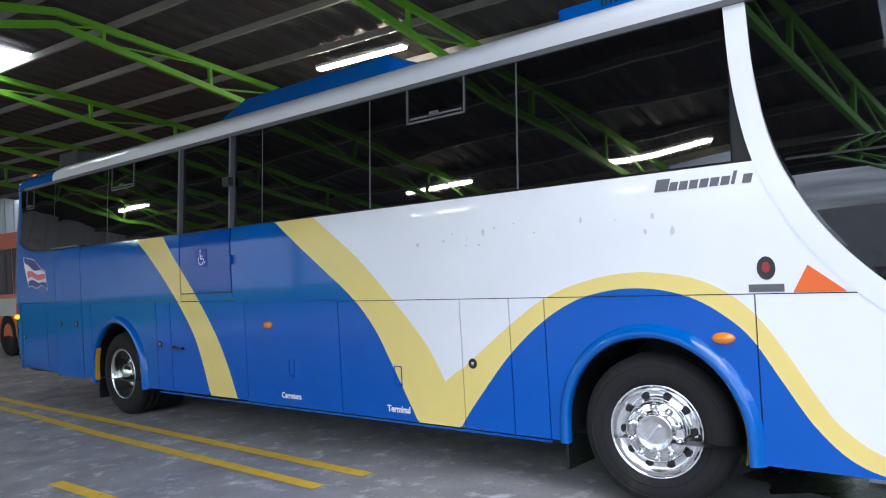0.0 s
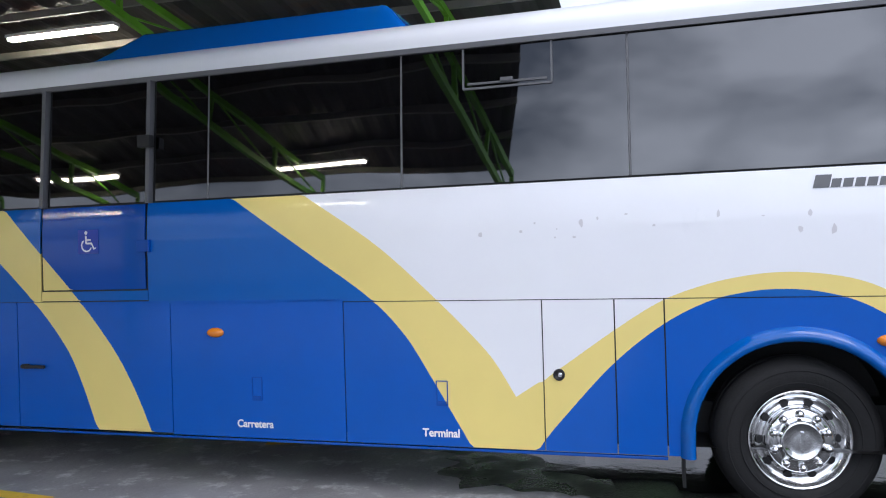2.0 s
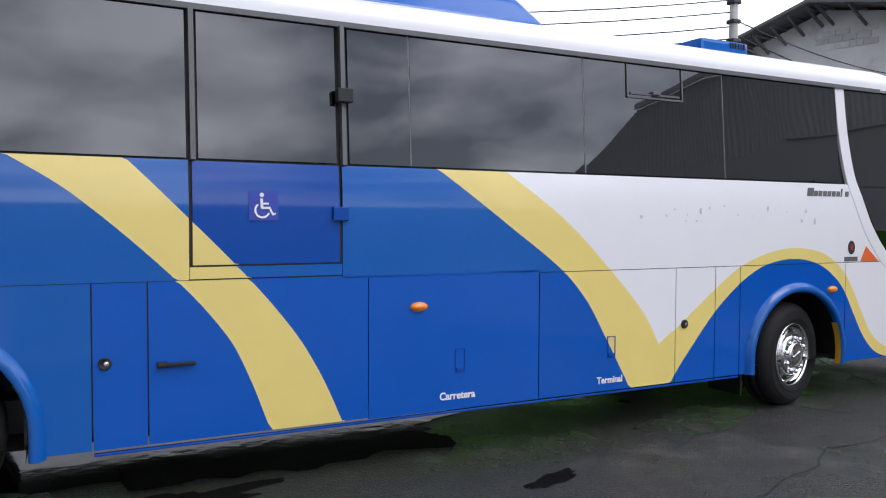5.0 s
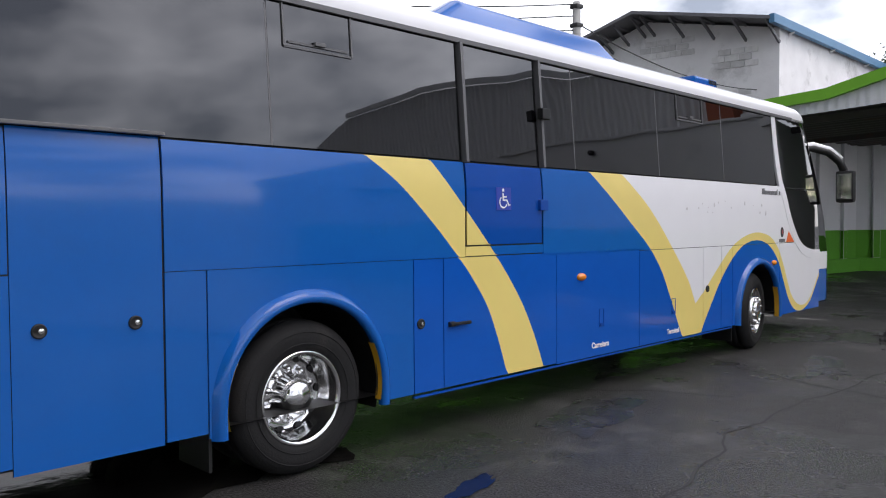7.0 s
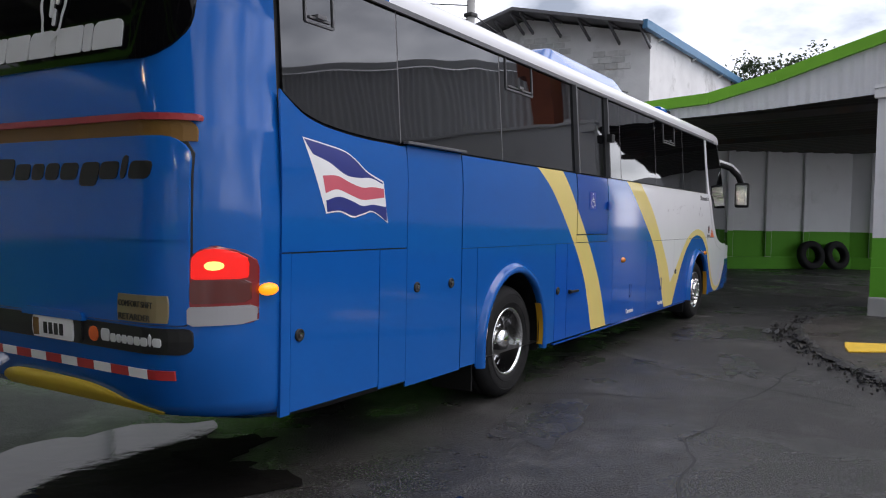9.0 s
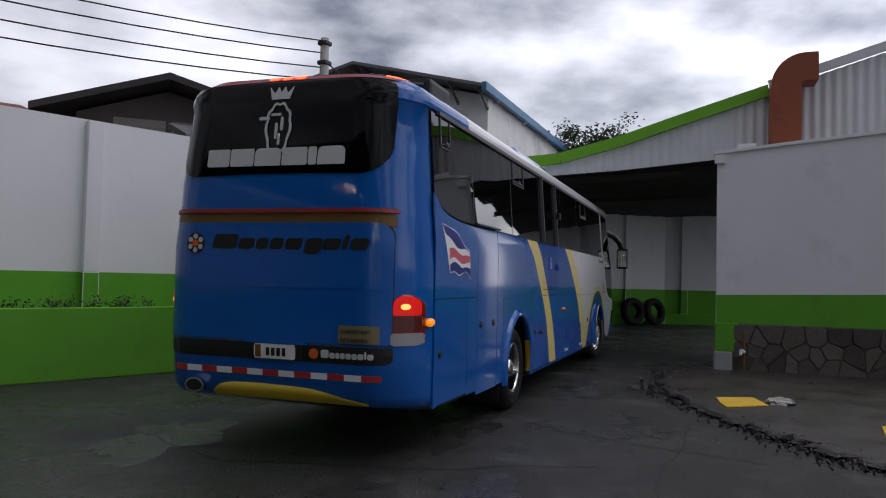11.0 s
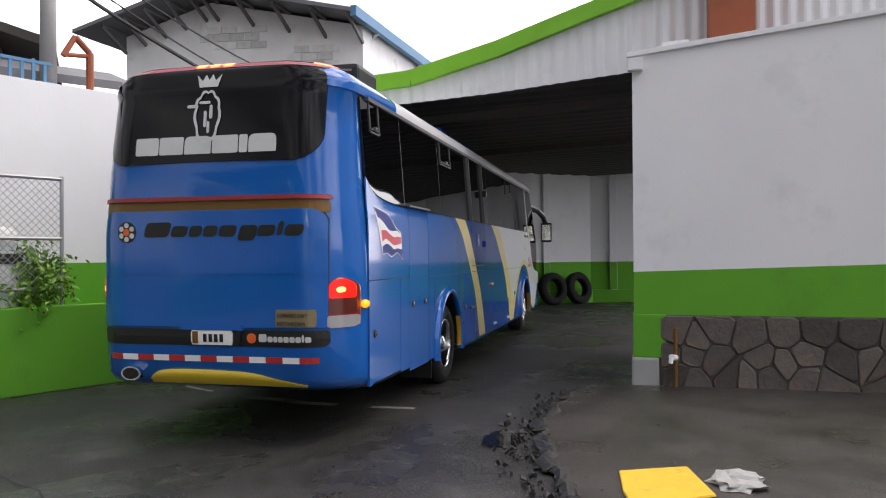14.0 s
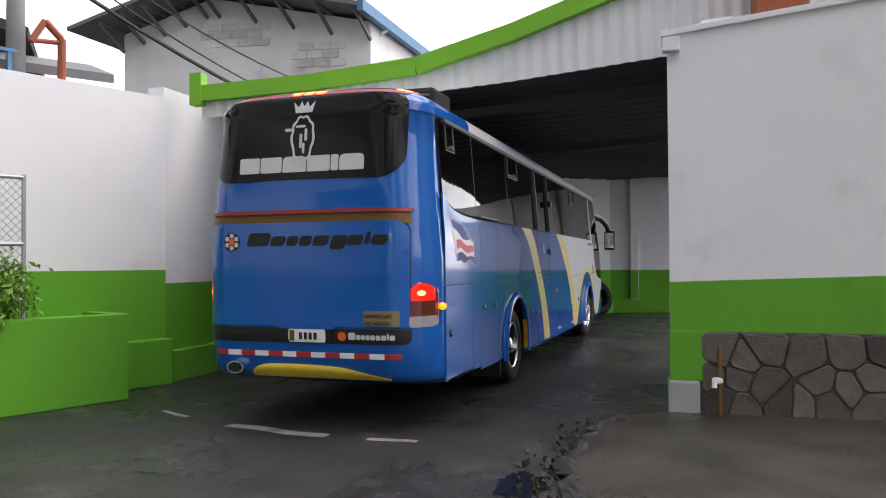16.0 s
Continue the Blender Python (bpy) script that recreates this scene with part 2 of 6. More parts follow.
def asphalt():
    """Worn wet asphalt: dark, with damp glossy patches, pale scuffs and grit."""
    m = mat("wet_asphalt", (0.023, 0.0215, 0.0205), 0.5, spec=0.36, var=0.55, scale=2.2, dirt=(0.08, 0.077, 0.075), dirt_at=0.55, dirt_scale=1.2)
    n, l = m.node_tree.nodes, m.node_tree.links
    b = n["Principled BSDF"]
    tc = n.new("ShaderNodeTexCoord")
    wet = n.new("ShaderNodeTexNoise")
    wet.inputs["Scale"].default_value, wet.inputs["Detail"].default_value, wet.inputs["Roughness"].default_value = 0.45, 9.0, 0.62
    mr = n.new("ShaderNodeMapRange")
    mr.inputs["From Min"].default_value, mr.inputs["From Max"].default_value = 0.46, 0.60
    mr.inputs["To Min"].default_value, mr.inputs["To Max"].default_value = 0.48, 0.2
    mb = n.new("ShaderNodeMapRange")
    mb.inputs["From Min"].default_value, mb.inputs["From Max"].default_value = 0.43, 0.54
    mb.inputs["To Min"].default_value, mb.inputs["To Max"].default_value = 1.0, 0.45
    grit = n.new("ShaderNodeTexNoise")
    grit.inputs["Scale"].default_value, grit.inputs["Detail"].default_value = 58.0, 5.0
    big = n.new("ShaderNodeTexNoise")
    big.inputs["Scale"].default_value, big.inputs["Detail"].default_value = 3.0, 5.0
    ad = n.new("ShaderNodeMath")
    ad.operation = "MULTIPLY_ADD"
    ad.inputs[1].default_value = 1.1
    bp = n.new("ShaderNodeBump")
    bp.inputs["Strength"].default_value, bp.inputs["Distance"].default_value = 0.5, 0.03
    for q in (wet, grit, big):
        l.new(tc.outputs["Object"], q.inputs["Vector"])
    sp = n.new("ShaderNodeTexNoise")
    sp.inputs["Scale"].default_value, sp.inputs["Detail"].default_value = 70.0, 4.0
    sm = n.new("ShaderNodeMapRange")
    sm.inputs["From Min"].default_value, sm.inputs["From Max"].default_value = 0.52, 0.64
    sx = n.new("ShaderNodeMix")
    sx.data_type = "RGBA"
    sx.inputs["B"].default_value = (0.1, 0.098, 0.098, 1)
    old = b.inputs["Base Color"].links[0].from_socket
    l.new(tc.outputs["Object"], sp.inputs["Vector"])
    l.new(sp.outputs["Fac"], sm.inputs["Value"])
    l.new(sm.outputs["Result"], sx.inputs["Factor"])
    l.new(old, sx.inputs["A"])
    l.new(sx.outputs["Result"], b.inputs["Base Color"])
    l.new(wet.outputs["Fac"], mr.inputs["Value"])
    l.new(mr.outputs["Result"], b.inputs["Roughness"])
    l.new(wet.outputs["Fac"], mb.inputs["Value"])
    l.new(mb.outputs["Result"], bp.inputs["Strength"])
    l.new(big.outputs["Fac"], ad.inputs[0])
    l.new(grit.outputs["Fac"], ad.inputs[2])
    l.new(ad.outputs["Value"], bp.inputs["Height"])
    l.new(bp.outputs["Normal"], b.inputs["Normal"])
    return m


ASPHALT = asphalt()
APRON = mat("brown_apron", (0.05, 0.043, 0.038), 0.42, var=0.45, scale=1.6, bump=0.55, bscale=45, dirt=(0.028, 0.025, 0.023), dirt_at=0.52, dirt_scale=1.4, rvar=0.16)
# damp asphalt with the sky's sheen mixed into a paler base colour
DAMP_SHEEN = mat("damp_sheen_asphalt", (0.034, 0.033, 0.034), 0.27, var=0.5, scale=4.0, bump=0.5, bscale=45, dirt=(0.06, 0.058, 0.057), dirt_at=0.5, dirt_scale=5.0, rvar=0.12)
WATER = mat("standing_water", (0.010, 0.0095, 0.009), 0.05, var=0.4, bump=0.1, bscale=7, rvar=0.05)
WET = mat("wet_concrete", (0.035, 0.033, 0.031), 0.3, var=0.4, scale=5, bump=0.15, bscale=50, rvar=0.2)


# ---- mesh helpers ----
def finish(bm, name, mats, parent=None, label="", smooth=False, kind=""):
    me = bpy.data.meshes.new(name)
    bm.normal_update()
    bm.to_mesh(me)
    bm.free()
    for m in (mats if isinstance(mats, (list, tuple)) else [mats]):
        me.materials.append(m)
    if smooth:
        for p in me.polygons:
            p.use_smooth = True
    ob = new(name, me)
    if parent is not None:
        ob.parent = parent
    tagged(ob, label, kind=kind)
    return ob


def part(name, bm, material, parent, label="", smooth=False):
    return finish(bm, name, material, parent, label, smooth)


def thing(name, label, category, m=None, group="", kind=""):
    ob = new(name)
    if m is not None:
        ob.matrix_basis = m
    return tagged(ob, label, category, group, kind)


def add_box(bm, x0, x1, y0, y1, z0, z1, bevel=0.0, m=None, mi=0):
    vs = [bm.verts.new(Vector((x, y, z)) if m is None else m @ Vector((x, y, z))) for x in (x0, x1) for y in (y0, y1) for z in (z0, z1)]
    fs = [bm.faces.new([vs[i] for i in q]) for q in ((0, 1, 3, 2), (4, 6, 7, 5), (0, 4, 5, 1), (2, 3, 7, 6), (0, 2, 6, 4), (1, 5, 7, 3))]
    for f in fs:
        f.material_index = mi
    if bevel:
        bmesh.ops.bevel(bm, geom=list({e for f in fs for e in f.edges}), offset=bevel, segments=2, affect="EDGES", profile=0.6)
    return bm


def box(x0, x1, y0, y1, z0, z1, bevel=0.0, m=None):
    return add_box(bmesh.new(), min(x0, x1), max(x0, x1), min(y0, y1), max(y0, y1), min(z0, z1), max(z0, z1), bevel, m)


def add_rod(bm, a, b, r, n=8, r2=None, mi=0):
    a, b = Vector(a), Vector(b)
    q = (b - a).to_track_quat("Z", "Y").to_matrix()
    rings = []
    for p, rr in ((a, r), (b, r if r2 is None else r2)):
        rings.append([bm.verts.new(p + q @ Vector((rr * math.cos(2 * math.pi * i / n), rr * math.sin(2 * math.pi * i / n), 0))) for i in range(n)])
    for i in range(n):
        bm.faces.new((rings[0][i], rings[0][(i + 1) % n], rings[1][(i + 1) % n], rings[1][i])).material_index = mi
    bm.faces.new(rings[0][::-1]).material_index = mi
    bm.faces.new(rings[1]).material_index = mi
    return bm


def add_beam(bm, a, b, w, h):
    """A square bar from a to b."""
    a, b = Vector(a), Vector(b)
    m = Matrix.Translation(a) @ (b - a).to_track_quat("X", "Z").to_matrix().to_4x4()
    return add_box(bm, 0, (b - a).length, -w / 2, w / 2, -h / 2, h / 2, 0, m)


def add_tube(bm, pts, r, n=6):
    """One continuous tube through the points."""
    prev = None
    for i, p in enumerate(pts):
        d = Vector(pts[min(i + 1, len(pts) - 1)]) - Vector(pts[max(i - 1, 0)])
        q = d.to_track_quat("Z", "Y").to_matrix()
        ring = [bm.verts.new(Vector(p) + q @ Vector((r * math.cos(2 * math.pi * k / n), r * math.sin(2 * math.pi * k / n), 0))) for k in range(n)]
        if prev:
            for k in range(n):
                bm.faces.new((prev[k], prev[(k + 1) % n], ring[(k + 1) % n], ring[k]))
        else:
            bm.faces.new(ring[::-1])
        prev = ring
    bm.faces.new(prev)
    return bm


def add_lathe(bm, prof, n=32, axis="Y", mi=0, centre=(0, 0, 0), closed=False):
    """A profile of (radius, along) turned about an axis through centre."""
    rings = []
    for r, h in prof:
        ring = []
        for i in range(n):
            a = 2 * math.pi * i / n
            p = (r * math.cos(a), h, r * math.sin(a)) if axis == "Y" else (r * math.cos(a), r * math.sin(a), h)
            ring.append(bm.verts.new(Vector(p) + Vector(centre)))
        rings.append(ring)
    for a, b in zip(rings, rings[1:] + (rings[:1] if closed else [])):
        for i in range(n):
            bm.faces.new((a[i], b[i], b[(i + 1) % n], a[(i + 1) % n])).material_index = mi
    return bm


def curve(xs, x):
    return float(np.interp(x, [p[0] for p in xs], [p[1] for p in xs]))


def smooth_curve(points, x):
    """A Catmull-Rom curve through (x, z) points that rise in x."""
    if x <= points[0][0]:
        return points[0][1] + (points[1][1] - points[0][1]) / (points[1][0] - points[0][0]) * (x - points[0][0])
    if x >= points[-1][0]:
        return points[-1][1] + (points[-1][1] - points[-2][1]) / (points[-1][0] - points[-2][0]) * (x - points[-1][0])
    for i in range(len(points) - 1):
        if points[i][0] <= x <= points[i + 1][0]:
            break
    p1, p2 = points[i], points[i + 1]
    p0 = points[i - 1] if i else p1
    p3 = points[i + 2] if i + 2 < len(points) else p2
    h = p2[0] - p1[0]
    m1 = (p2[1] - p0[1]) / max(1e-6, p2[0] - p0[0])
    m2 = (p3[1] - p1[1]) / max(1e-6, p3[0] - p1[0])
    u = (x - p1[0]) / h
    return (2 * u ** 3 - 3 * u ** 2 + 1) * p1[1] + (u ** 3 - 2 * u ** 2 + u) * h * m1 + (-2 * u ** 3 + 3 * u ** 2) * p2[1] + (u ** 3 - u ** 2) * h * m2


# ---- ground ----
bm = bmesh.new()
bmesh.ops.create_grid(bm, x_segments=40, y_segments=40, size=300)
ground = finish(bm, "ground", ASPHALT)
tagged(ground, "worn dark wet asphalt yard with damp patches", "ground", kind="structure")
floor = finish(box(-30, -0.35, -14, 13, -0.05, 0.004), "floor", CONCRETE)
tagged(floor, "dusty grey concrete floor of the bus shed", "floor", kind="structure")


def strip(points, w, z, name, m, label, parent=None):
    """A painted line of width w along ground points."""
    bm = bmesh.new()
    prev = None
    for i, p in enumerate(points):
        a, b = Vector(points[max(0, i - 1)]), Vector(points[min(len(points) - 1, i + 1)])
        d = (b - a).normalized()
        n = Vector((-d.y, d.x)) * w / 2
        cur = [bm.verts.new((p[0] + s * n.x, p[1] + s * n.y, zz)) for s, zz in ((1, z), (-1, z))]
        if prev:
            bm.faces.new((prev[0], prev[1], cur[1], cur[0]))
        prev = cur
    ob = finish(bm, name, m)
    return tagged(ob, label, "floor marking", kind="structure")


strip([(-22, 6.15), (-16, 5.45), (-13.25, 5.17), (-9.77, 4.78), (-7.7, 4.46), (-4.08, 4.02)], 0.12, 0.009, "floor_marking", LINE, "worn yellow line painted on the shed floor")
strip([(-22, 6.5), (-16, 5.8), (-13.24, 5.5), (-10, 5.12), (-7.5, 4.85), (-3.96, 4.42)], 0.12, 0.009, "floor_marking", LINE, "worn yellow line painted on the shed floor")
strip([(-3.2, 6.1), (-1.9, 6.4), (-1.7, 7.3)], 0.12, 0.009, "floor_marking", LINE, "faded yellow corner line on the shed floor")
strip([(-6.2, 3.2), (-4.9, 3.1), (-4.6, 3.3)], 0.12, 0.009, "floor_marking", LINE, "short yellow line painted on the shed floor")

# ---- the coach; x forward from the front axle, y = 0 the kerb side, z up ----
COACH_W, REAR_AXLE, WHEEL_R, FRONT_R = 2.43, -6.785, 0.49, 0.475
SIDE_IN = [(0.3, 0.03), (0.4, 0.012), (1.75, 0.012), (2.04, 0.045), (2.06, 0.05), (2.97, 0.11), (2.985, 0.088), (3.06, 0.088), (3.1, 0.105), (3.14, 0.145), (3.204, 0.26), (3.26, 0.45), (3.3, 0.68), (3.328, 0.95), (3.34, 1.18)]
REAR_X = [(0.3, -9.7), (0.42, -9.85), (0.5, -10.17), (0.57, -10.24), (0.9, -10.28), (1.1, -10.28), (2.1, -10.28), (2.3, -10.28), (3.0, -10.2), (3.14, -10.17), (3.204, -10.09), (3.26, -9.9), (3.3, -9.55), (3.328, -9.0), (3.34, -8.6)]
FRONT_X = [(0.3, 2.6), (0.45, 2.74), (1.1, 2.75), (1.3, 2.7), (2.0, 2.5), (2.55, 2.25), (3.0, 1.95), (3.14, 1.8), (3.204, 1.64), (3.26, 1.4), (3.3, 1.05), (3.328, 0.6), (3.34, 0.2)]
REAR_A, REAR_B, FRONT_A, FRONT_B = 0.56, 0.42, 0.36, 0.36


def coach_outline(z):
    s, xr, xf = curve(SIDE_IN, z), curve(REAR_X, z), curve(FRONT_X, z)
    k = max(0.25, 1 - s)
    ra, rb, fa, fb = REAR_A * k, min(REAR_B, COACH_W / 2 - s - 0.01), FRONT_A * k, min(FRONT_B, COACH_W / 2 - s - 0.01)
    half = []
    for i in range(9):
        a = math.pi / 2 * i / 8
        half.append((xr + ra - ra * math.cos(a), s + rb - rb * math.sin(a)))
    for x in (-9.685, -8.6, -7.43, -6.21, -3.0, -0.61, 0.61, 0.9):
        half.append((min(max(x, xr + ra + 0.02), xf - fa - 0.02), s))
    for i in range(9):
        a = math.pi / 2 * i / 8
        half.append((xf - fa + fa * math.sin(a), s + fb - fb * math.cos(a)))
    return half + [(x, COACH_W - y) for x, y in reversed(half)]


def coach_loft(levels, pick, cap=False):
    bm = bmesh.new()
    rings = [[bm.verts.new((x, y, z)) for x, y in coach_outline(z)] for z in levels]
    n = len(rings[0])
    for a, b in zip(rings, rings[1:]):
        for i in range(n):
            j = (i + 1) % n
            c = (a[i].co + a[j].co + b[i].co + b[j].co) / 4
            if c.z < 1.1 and (abs(c.x) < 0.5 or abs(c.x - REAR_AXLE) < 0.5) and abs(a[i].co.x - a[j].co.x) > 1.0:
                continue
            f = bm.faces.new((a[i], a[j], b[j], b[i]))
            f.material_index = pick(c.x, c.y, c.z)
    if cap:
        bm.faces.new(rings[-1]).material_index = pick(0, 1.2, 9)
    else:
        bm.faces.new(rings[0][::-1]).material_index = 0
    bmesh.ops.recalc_face_normals(bm, faces=bm.faces)
    return bm


def rear_x(y, z, off=0.0):
    """The rear skin's place at a width and a height."""
    s, xr = curve(SIDE_IN, z), curve(REAR_X, z)
    k = max(0.25, 1 - s)
    ra, rb = REAR_A * k, REAR_B
    e = min(y, COACH_W - y) - s
    d = min(1.0, max(0.0, (rb - e) / rb))
    return xr + ra - ra * math.sqrt(max(0.0, 1 - d * d)) - off


def rear_patch(y0, y1, z0, z1, off, r_top=0.0, r_bot=0.0, nu=16, nv=10, bow=0.0, shear=0.0):
    """A piece laid on the rear skin, with rounded corners and a rim."""
    bm = bmesh.new()
    if y1 - y0 > 1.2:
        nu = 44
    grid = []
    for j in range(nv + 1):
        v = j / nv
        v = 0.5 - 0.5 * math.cos(math.pi * v)
        z = z0 + (z1 - z0) * v
        inset = 0.0
        if r_bot and z - z0 < r_bot:
            inset = r_bot - math.sqrt(max(0, r_bot ** 2 - (r_bot - (z - z0)) ** 2))
        if r_top and z1 - z < r_top:
            inset = max(inset, r_top - math.sqrt(max(0, r_top ** 2 - (r_top - (z1 - z)) ** 2)))
        row = []
        for i in range(nu + 1):
            y = (y0 + inset) + (y1 - y0 - 2 * inset) * i / nu
            y -= shear * (z - z0)
            zz = z - bow * ((y - (y0 + y1) / 2) / ((y1 - y0) / 2)) ** 2
            row.append(bm.verts.new((rear_x(y, zz, off), y, zz)))
        grid.append(row)
    for a, b in zip(grid, grid[1:]):
        for i in range(nu):
            bm.faces.new((a[i], b[i], b[i + 1], a[i + 1]))
    edge = [e for e in bm.edges if e.is_boundary]
    for e in edge:
        e.smooth = False
    ret = bmesh.ops.extrude_edge_only(bm, edges=edge)
    for v in [g for g in ret["geom"] if isinstance(g, bmesh.types.BMVert)]:
        v.co.x += off + 0.004
    bmesh.ops.recalc_face_normals(bm, faces=bm.faces)
    return bm


# the livery's edges: (x, z)
S1_LOW = [(-6.30, 2.06), (-5.95, 1.83), (-5.404, 1.332), (-5.098, 0.964), (-4.97, 0.70), (-4.846, 0.37)]
S1_UP = [(-5.71, 2.08), (-5.469, 1.84), (-4.981, 1.335), (-4.673, 0.957), (-4.50, 0.66), (-4.371, 0.37)]
BAND_LOW = [(-3.68, 2.06), (-3.051, 1.627), (-2.61, 1.312), (-2.38, 1.07), (-2.214, 0.805), (-2.07, 0.56), (-1.954, 0.355), (-1.9, 0.2), (-1.6, 0.2), (-1.527, 0.36), (-1.28, 0.66), (-1.032, 0.925), (-0.75, 1.15), (-0.484, 1.289), (-0.25, 1.345), (-0.07, 1.357), (0.12, 1.34), (0.315, 1.284), (0.48, 1.19), (0.627, 1.06), (0.79, 0.81), (0.93, 0.6), (1.1, 0.44), (1.3, 0.37), (1.5, 0.38), (1.75, 0.48), (2.05, 0.78)]
BAND_UP = [(-3.13, 2.06), (-2.579, 1.686), (-2.157, 1.307), (-1.841, 0.983), (-1.74, 0.84), (-1.657, 0.694), (-1.40, 0.86), (-1.033, 1.119), (-0.756, 1.292), (-0.506, 1.386), (-0.28, 1.436), (-0.07, 1.455), (0.15, 1.44), (0.35, 1.395), (0.52, 1.31), (0.66, 1.19), (0.80, 1.0), (0.93, 0.79), (1.05, 0.62), (1.25, 0.48), (1.5, 0.44), (1.75, 0.53), (2.05, 0.83)]
PILLAR = [(0.55, 2.06), (0.71, 2.0), (0.87, 1.66), (1.08, 1.389), (1.265, 1.214), (1.5, 1.12), (1.8, 1.08), (2.1, 1.07)]


ARCHES = ((0.0, 0.475), (REAR_AXLE + 0.015, 0.515))


def arch_floor(x):
    z = 0.0
    for xc, zc in ARCHES:
        d = abs(x - xc)
        if d < 0.59:
            z = max(z, zc + math.sqrt(0.59 ** 2 - d * d))
    return z


def bulge(z):
    """How far the side leans in below the belt line."""
    return 0.25 * max(0.0, min(z, 2.06) - 1.75) ** 2


def panel_bm(x0, x1, z0, z1, blue=0, arch=False, top=None, gap=0.002):
    """A side panel in its livery colours: strips of upright slices cut at the livery's edges."""
    bm = bmesh.new()
    x0, x1, z0, z1 = x0 + gap, x1 - gap, z0 + gap, z1 - gap
    n = max(2, int((x1 - x0) / 0.03))
    xs = [x0 + (x1 - x0) * i / n for i in range(n + 1)]
    if x0 < -1.657 < x1:
        xs = sorted(xs + [-1.657])

    def cuts(x):
        lo = max(z0, arch_floor(x)) if arch else z0
        hi = min(z1, top(x)) if top else z1
        hi = max(hi, lo)
        c = [lo]
        a, b = (smooth_curve(S1_LOW, x), smooth_curve(S1_UP, x)) if x < -4.2 else (lo, lo)
        if x >= -4.2:
            a, b = lo, lo
        if x < -6.5:
            a, b = hi, hi
        c += [min(hi, max(lo, a)), min(hi, max(lo, b))]
        if x > -3.9:
            a, b = curve(BAND_LOW, x) if -1.96 < x < -1.5 else smooth_curve(BAND_LOW, x), curve(BAND_UP, x) if -1.75 < x < -1.5 else smooth_curve(BAND_UP, x)
            if x < -3.13:
                b = 9.0
        else:
            a, b = 9.0, 9.0
        a = min(a, b)
        c += [min(hi, max(c[2], a)), min(hi, max(c[2], b)), hi]
        return c

    cols = [cuts(x) for x in xs]
    for i in range(len(xs) - 1):
        for k, mi in ((0, blue), (1, 1), (2, blue), (3, 1), (4, 2)):
            a0, a1, b0, b1 = cols[i][k], cols[i][k + 1], cols[i + 1][k], cols[i + 1][k + 1]
            if a1 - a0 < 1e-5 and b1 - b0 < 1e-5:
                continue
            pts = [(xs[i], a0), (xs[i + 1], b0)]
            if b1 - b0 > 1e-5:
                pts.append((xs[i + 1], b1))
            if a1 - a0 > 1e-5:
                pts.append((xs[i], a1))
            f = bm.faces.new([bm.verts.new((x, 0, z)) for x, z in pts])
            f.material_index = mi
    bmesh.ops.remove_doubles(bm, verts=bm.verts, dist=1e-5)
    for z in (1.76, 1.8, 1.84, 1.88, 1.92, 1.96, 2.0):
        if z0 < z < z1:
            bmesh.ops.bisect_plane(bm, geom=list(bm.verts) + list(bm.edges) + list(bm.faces), plane_co=(0, 0, z), plane_no=(0, 0, 1))
    for v in bm.verts:
        v.co.y = bulge(v.co.z)
    edge = [e for e in bm.edges if e.is_boundary]
    for e in edge:
        e.smooth = False
    ret = bmesh.ops.extrude_edge_only(bm, edges=edge)
    for v in [g for g in ret["geom"] if isinstance(g, bmesh.types.BMVert)]:
        v.co.y += 0.014
    return bm


def pane_bm(x0, x1, z0, z1, bottom=None, r=0.0):
    """A flush tinted pane that leans in towards the roof."""
    bm = bmesh.new()
    n = 14
    rows = []
    for j in range(7):
        row = []
        for i in range(n + 1):
            x = x0 + (x1 - x0) * i / n
            lo = max(z0, bottom(x)) if bottom else z0
            z = lo + (z1 - lo) * j / 6
            wob = 0.0022 * noise.noise(Vector((x * 1.7, z * 2.3, 3.1)))
            row.append(bm.verts.new((x, 0.026 + 0.065 * (z - 2.04) / 0.93 + wob, z)))
        rows.append(row)
    for a, b in zip(rows, rows[1:]):
        for i in range(n):
            bm.faces.new((a[i], a[i + 1], b[i + 1], b[i]))
    edge = [e for e in bm.edges if e.is_boundary]
    for e in edge:
        e.smooth = False
    ret = bmesh.ops.extrude_edge_only(bm, edges=edge)
    for v in [g for g in ret["geom"] if isinstance(g, bmesh.types.BMVert)]:
        v.co.y += 0.02
    return bm


def flat_shape(points, y, depth=0.003):
    """A flat cut-out on the side: points (x, z)."""
    bm = bmesh.new()
    f = bm.faces.new([bm.verts.new((x, y + bulge(z), z)) for x, z in points])
    ret = bmesh.ops.extrude_face_region(bm, geom=[f])
    for v in [g for g in ret["geom"] if isinstance(g, bmesh.types.BMVert)]:
        v.co.y += depth
    bmesh.ops.recalc_face_normals(bm, faces=bm.faces)
    return bm


def ring_pts(cx, cz, rx, rz, n=20, a0=0.0, a1=2 * math.pi):
    return [(cx + rx * math.cos(a0 + (a1 - a0) * i / n), cz + rz * math.sin(a0 + (a1 - a0) * i / n)) for i in range(n + (0 if abs(a1 - a0 - 2 * math.pi) < 1e-6 else 1))]


